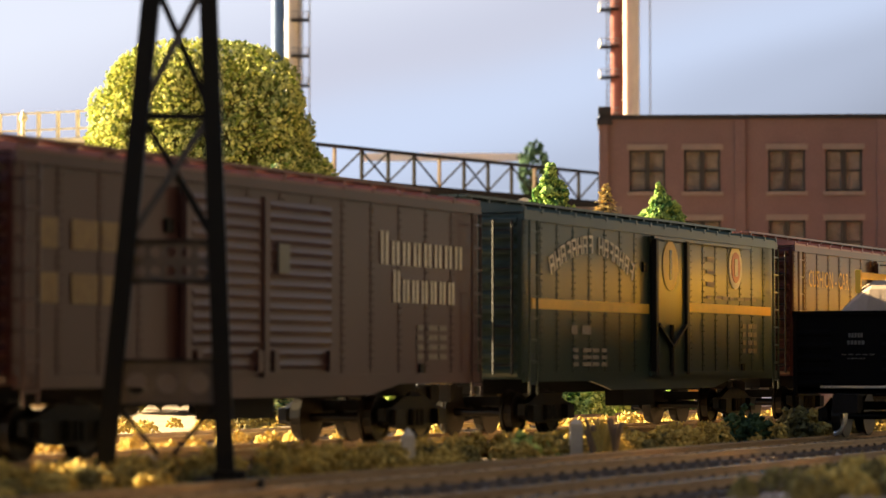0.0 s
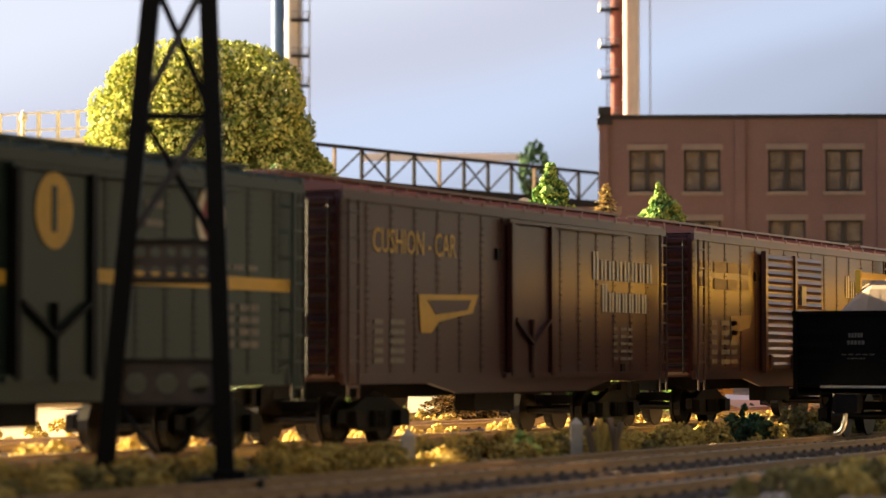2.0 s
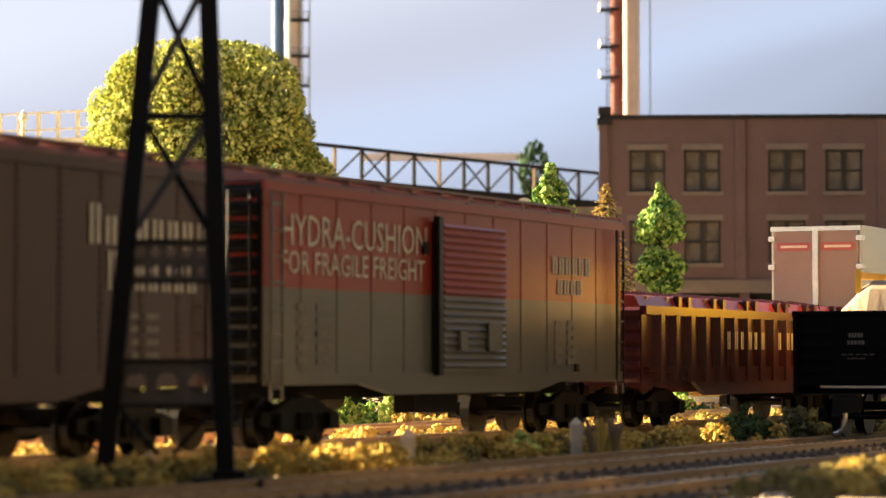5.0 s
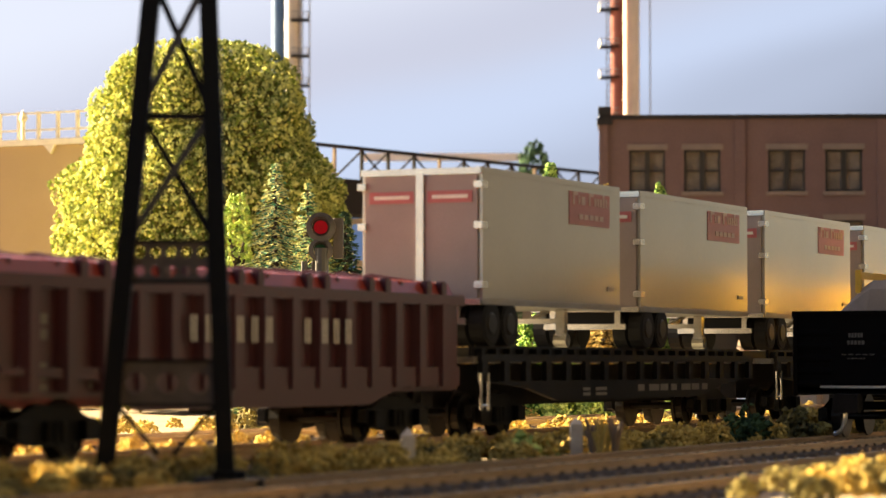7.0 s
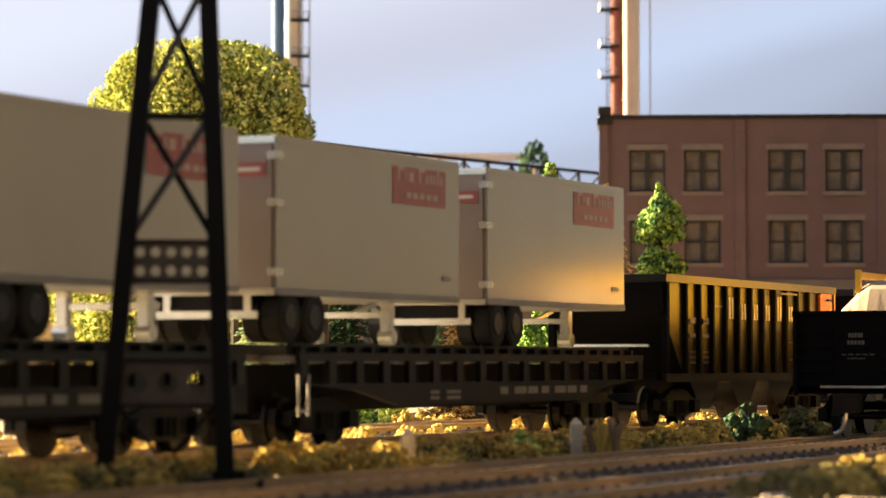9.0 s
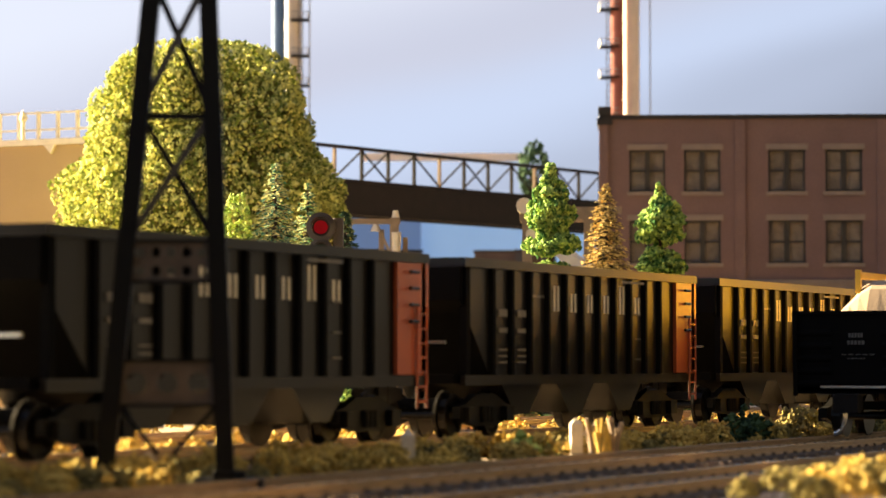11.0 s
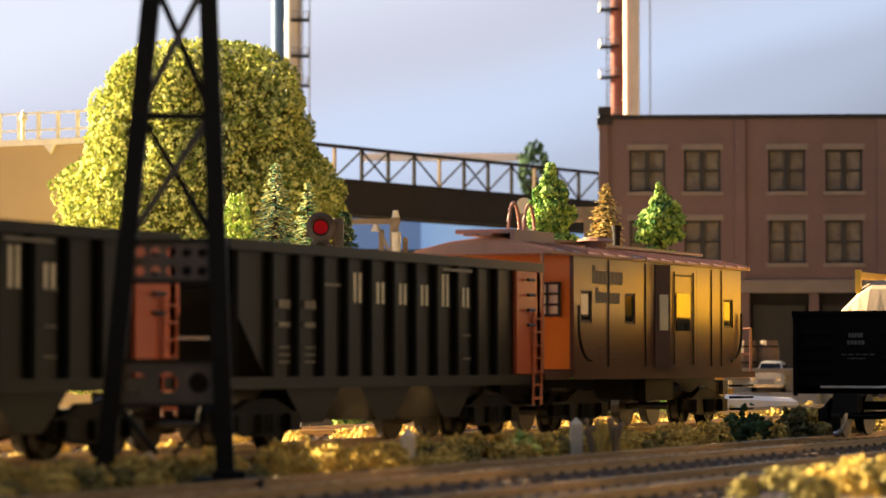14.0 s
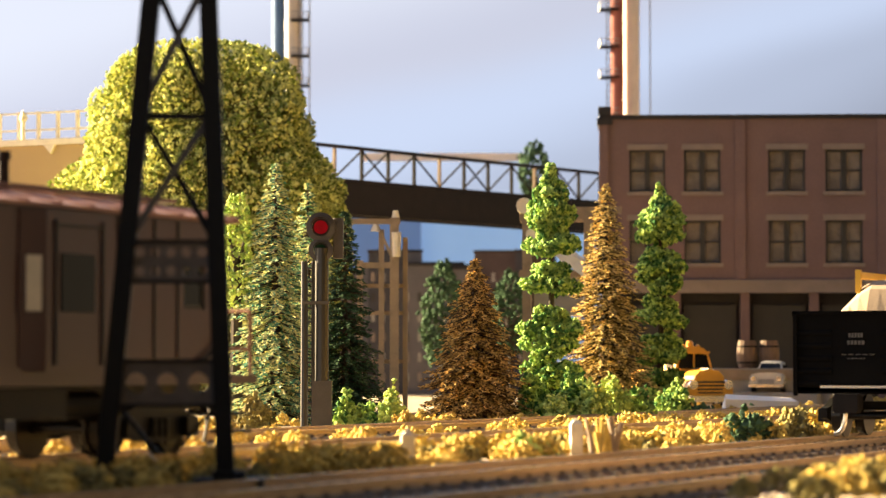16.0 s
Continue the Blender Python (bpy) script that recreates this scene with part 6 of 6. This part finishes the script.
def coal_tower():
    x, y, _ = spot(932, 1190)
    t = thing("loading_tower", (x, y, 0), "weathered timber loading tower with sloping chute", "loading tower", turn=-68)
    for xx in (0, 26):
        for yy in (0, 18):
            part("post", Shape().box(xx - 1.8, xx + 1.8, yy - 1.8, yy + 1.8, 0, 88 if xx == 0 else 84, 0.3), "wood", t)
    for z in (30, 56, 80):
        part("rail_beam", Shape().box(-3, 30, -1.2, 1.2, z, z + 3, 0.2).box(-3, 30, 16.8, 19.2, z, z + 3, 0.2), "wood", t)
    part("knee_brace", Shape().beam((2, -1.6, 78), (18, -1.6, 60), 1.6, 2.4, (0, 1, 0)), "wood", t)
    part("pulley", Shape().tube((-1, -3, 86), (-1, 3, 86), 3.4, 3.4, 12).tube((2, -2, 74), (2, 2, 74), 2.4, 2.4, 12), "rail_white", t)
    part("chute", Shape().beam((8, -4, 72), (26, -10, 58), 8, 5), "rail_white", t)
    part("top_beam", Shape().box(10, 40, -1.4, 1.4, 82.6, 85.6, 0.3).box(24, 28, -1.4, 1.4, 60, 82.6, 0.3), "wood", t)
    part("bin", Shape().box(3, 24, 3, 16, 40, 58, 0.6), "tin", t)


def distance():
    """Low painted town and blue hills before the sky."""
    def board(name, px0, px1, d, z0, z1, mat, label):
        a, b = Vector(spot(px0, d)), Vector(spot(px1, d))
        ob = part(name, Shape().box(0, (b - a).length, 0, 6, z0, z1), mat, None, label)
        ob.location, ob.rotation_euler.z = a * MM, math.atan2(b.y - a.y, b.x - a.x)
        tagged(ob, category="backdrop", kind="structure")
        return ob
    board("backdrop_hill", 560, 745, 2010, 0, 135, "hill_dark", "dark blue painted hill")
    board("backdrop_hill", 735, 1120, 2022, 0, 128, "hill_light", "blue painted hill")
    r = random.Random(8)
    for k in range(15):
        px = 640 + k * 22
        x, y, _ = spot(px, 1900 - (k % 3) * 30)
        h = r.uniform(74, 96)
        b = thing("town_building", (x, y, 0), "small dull town building far behind the trees", "building", "town buildings", turn=-65)
        w = r.uniform(11, 19)
        part("wall", Shape().box(-w, w, 0, 10, 0, h), r.choice(("town", "town_red", "town", "town_pale")), b)
        part("roof", Shape().box(-w - 0.6, w + 0.6, -0.8, 10.5, h, h + 1.6), "roofing", b)
        for i in range(3):
            for j in range(int(h / 14)):
                part("window", Shape().box(-w + 2 + i * (2 * w - 4) / 3, -w + 4.4 + i * (2 * w - 4) / 3, -0.4, -0.05, 8 + j * 13, 14 + j * 13), r.choice(("tin", "sash", "trim")), b)
    board("backdrop_roof", 640, 932, 2036, 166, 171.5, "stack_white", "pale painted roof line in the distance")


def planting():
    at = lambda px, d, z=0.0: spot(px, d, z)
    round_tree(at(356, 1200), "deciduous_tree", [(8.0, 53.0), (31.4, 58.0), (67.6, 60.0), (95.0, 57.0), (114.0, 48.5), (127.0, 44.5), (141.0, 38.5), (149.0, 33.0), (154.0, 25.0), (156.0, 8.0)], 68000, 0.82,
               "leaf_yellow", "large yellow-green foam tree with a sunlit rim", 11, 0.08)
    round_tree(at(419, 960), "cypress_tree", [(38, 3), (46, 4.8), (60, 5.2), (70, 4.6), (77, 2.2)], 700, 0.8, "leaf_mint", "slender bright green tree", 12, 0.08)
    spruce(at(488, 955), 88, 18.5, "leaf_spruce", "blue-green spruce with sunlit and shaded needle tones", 21, 36, 22)
    spruce(at(545, 985), 83, 14, "leaf_spruce", "blue-green spruce with sunlit and shaded needle tones", 22, 34, 20)
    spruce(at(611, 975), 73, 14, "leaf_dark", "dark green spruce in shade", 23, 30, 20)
    spruce(at(840, 925), 54, 18.5, "leaf_brown", "rust brown conifer beside the track", 24, 30, 26)
    spruce(at(1072, 1045), 87, 18.5, "leaf_autumn", "golden brown conifer with pale and dark needles", 25, 38, 24)
    tiered_tree(at(975, 985), 87, 11.5, "leaf_green", "green foam tree in cushions on a thin trunk", 31,
                [(0.08, 0.9), (0.14, 1.0), (0.2, 0.9), (0.30, 0.95), (0.36, 1.0), (0.41, 0.6), (0.54, 0.95), (0.58, 0.6), (0.70, 0.9), (0.74, 0.5), (0.80, 0.75), (0.85, 0.7), (0.90, 0.55), (0.95, 0.3), (0.99, 0.14)])
    tiered_tree(at(1168, 1075), 85, 11.0, "leaf_green", "green foam tree in cushions on a thin trunk", 32,
                [(0.06, 0.9), (0.12, 0.95), (0.18, 0.8), (0.27, 0.85), (0.33, 0.7), (0.43, 0.9), (0.48, 0.6), (0.60, 0.85), (0.66, 0.9), (0.70, 0.7), (0.80, 0.85), (0.85, 0.9), (0.90, 0.7), (0.95, 0.4), (0.99, 0.15)])
    round_tree(at(785, 1500), "far_tree", [(20, 8), (35, 12), (52, 11), (66, 7), (75, 2)], 900, 1.3, "leaf_dark", "dark green tree before the town", 41, 0.15)
    round_tree(at(905, 1520), "far_tree", [(25, 7), (40, 11), (60, 8), (70, 2)], 700, 1.3, "leaf_dark", "dark green tree before the town", 42, 0.15)
    round_tree(at(945, 1770), "far_tree", [(118, 5), (135, 9), (148, 9), (157, 5), (160, 1)], 600, 1.3, "leaf_dark", "dark green tree beyond the bridge", 43, 0.18)
    k = 60
    for px, d, rx, h, mat, lab in (
            (612, 850, 4.5, 11, "leaf_green", "green foam bush behind the track"), (645, 850, 5, 9, "leaf_green", "green foam bush behind the track"),
            (690, 845, 4.5, 12.5, "leaf_mint", "pale green foam bush behind the track"), (715, 840, 5, 6, "scrub", "straw-coloured foam bush behind the track"),
            (770, 850, 8, 5, "scrub", "straw-coloured foam bush behind the track"), (450, 880, 7, 9, "scrub_olive", "olive foam bush under the spruces"),
            (940, 930, 6, 17, "leaf_green", "green foam bush behind the track"), (1010, 930, 8, 18, "leaf_green", "green foam bush behind the track"),
            (1050, 920, 7, 14, "leaf_mint", "pale green foam bush behind the track"), (1085, 950, 7, 17, "leaf_mint", "pale green foam bush behind the track"),
            (1130, 960, 7, 12, "leaf_green", "green foam bush behind the track"), (1190, 1000, 8, 12, "leaf_green", "green foam bush behind the track"),
            (985, 915, 6, 10, "leaf_mint", "pale green foam bush behind the track"), (1240, 1040, 6, 6, "leaf_dark", "dark green foam bush"),
            (1322, 712, 7, 8.5, "leaf_dark", "dark green foam bush between the tracks"), (1355, 715, 4, 6, "scrub_olive", "olive foam bush between the tracks"),
            (1400, 752, 6, 9.0, "scrub_olive", "olive foam bush between the tracks"), (1432, 770, 5, 7.5, "scrub", "straw-coloured foam bush between the tracks"),
            (930, 575, 4.5, 5, "leaf_mint", "pale green foam tuft between the tracks"), (955, 583, 4, 4.5, "leaf_mint", "pale green foam tuft between the tracks")):
        k += 1
        bush(at(px, d, -0.8), rx, rx * 0.8, h, mat, lab, k, int(60 + rx * h * 5))
    scrub("scrub_between_tracks", 520, 330, 900, -45, -19, 5.6, "scrub", 5, "straw-coloured foam scrub between the tracks", -0.05)
    scrub("olive_scrub", 200, 330, 950, -45, -19, 4.6, "scrub_olive", 6, "olive foam scrub between the tracks", -0.05)
    scrub("scrub_behind", 440, 430, 1250, 18, 46, 5.2, "scrub", 7, "straw-coloured foam scrub between the tracks", 0.0)
    scrub("scrub_far", 420, 500, 1400, 84, 190, 4.0, "scrub", 9, "straw-coloured foam scrub behind the tracks", 0.0)
    scrub("olive_scrub_near", 100, 385, 610, -160, -128, 4.6, "scrub_olive", 15, "olive foam scrub beside the near track", -0.3, 0.38, 4.0)
    scrub("scrub_near", 60, 385, 610, -162, -130, 4.6, "scrub", 8, "straw-coloured foam scrub beside the near track", -0.25, 0.38, 4.0)
    for px, d, h in ((722, 522, 7.6), (1019, 594, 8.2), (264, 470, 5.0)):
        post(px, d, h)
    fl = np.random.default_rng(77)
    for px, d in ((1048, 590), (1062, 585), (1074, 595), (1088, 590)):
        x, y, _ = spot(px, d)
        w = thing("tall_weed", (x, y, -0.5), "upright straw-coloured weed tuft beside the track", "plant", "tall weeds")
        for j in range(7):
            u = 2 * math.pi * j / 7
            top = (math.cos(u) * 1.6 + fl.normal(0, 0.4), math.sin(u) * 1.6, fl.uniform(6.0, 9.5))
            part("stem", Shape().sweep([(0, 0, 0), (top[0] * 0.4, top[1] * 0.4, top[2] * 0.55), top], fl.uniform(0.3, 0.5), 5), "scrub" if px % 4 else "tan", w, fix=False)


def motions():
    """The train rolls past at an even pace; its wheels turn."""
    for ob, x, y, z in moving:
        walk(ob, [(t, pose((x - SPEED * t) * MM, y * MM, z * MM)) for t in (0.0, 4.0, 8.0, 12.0, 16.0)])
    spin = [(k / 30.0, -math.degrees(SPEED * k / 30.0 / 4.8)) for k in range(481)]
    for ob, x in axles:
        walk(ob, [(t, pose(x * MM, 0, 4.8 * MM, 0, a, 0)) for t, a in spin])


backdrop()
room_wall()
ground()
factory()
loading_dock()
bridge()
chimney(505, 1800, 17.3, 290, ("stack_blue", "stack_white", "stack_white"), 1)
chimney(1106, 1750, 18, 290, ("stack_red", "stack_white", "stack_white"), -1)
tower()
train()
gondola_car()
flatcar(1563, 186)
flatcar(1766, 186)
for xt in (1567, 1663, 1760, 1857):
    trailer(xt)
for xh in (1969, 2133, 2297, 2461):
    hopper(xh)
caboose()
parked_gondola(688, -63)
parked_gondola(884, -63)
signal()
road_truck()
road_car()
yard_frame(698, 1150, 14, 79, "timber gantries")
coal_tower()
distance()
planting()
track(0, "main_track", "tracks")
track(-63, "near_track", "tracks", 2.0)
track(-97, "siding_track", "tracks", 3.5)
track(62, "far_track", "tracks")
motions()
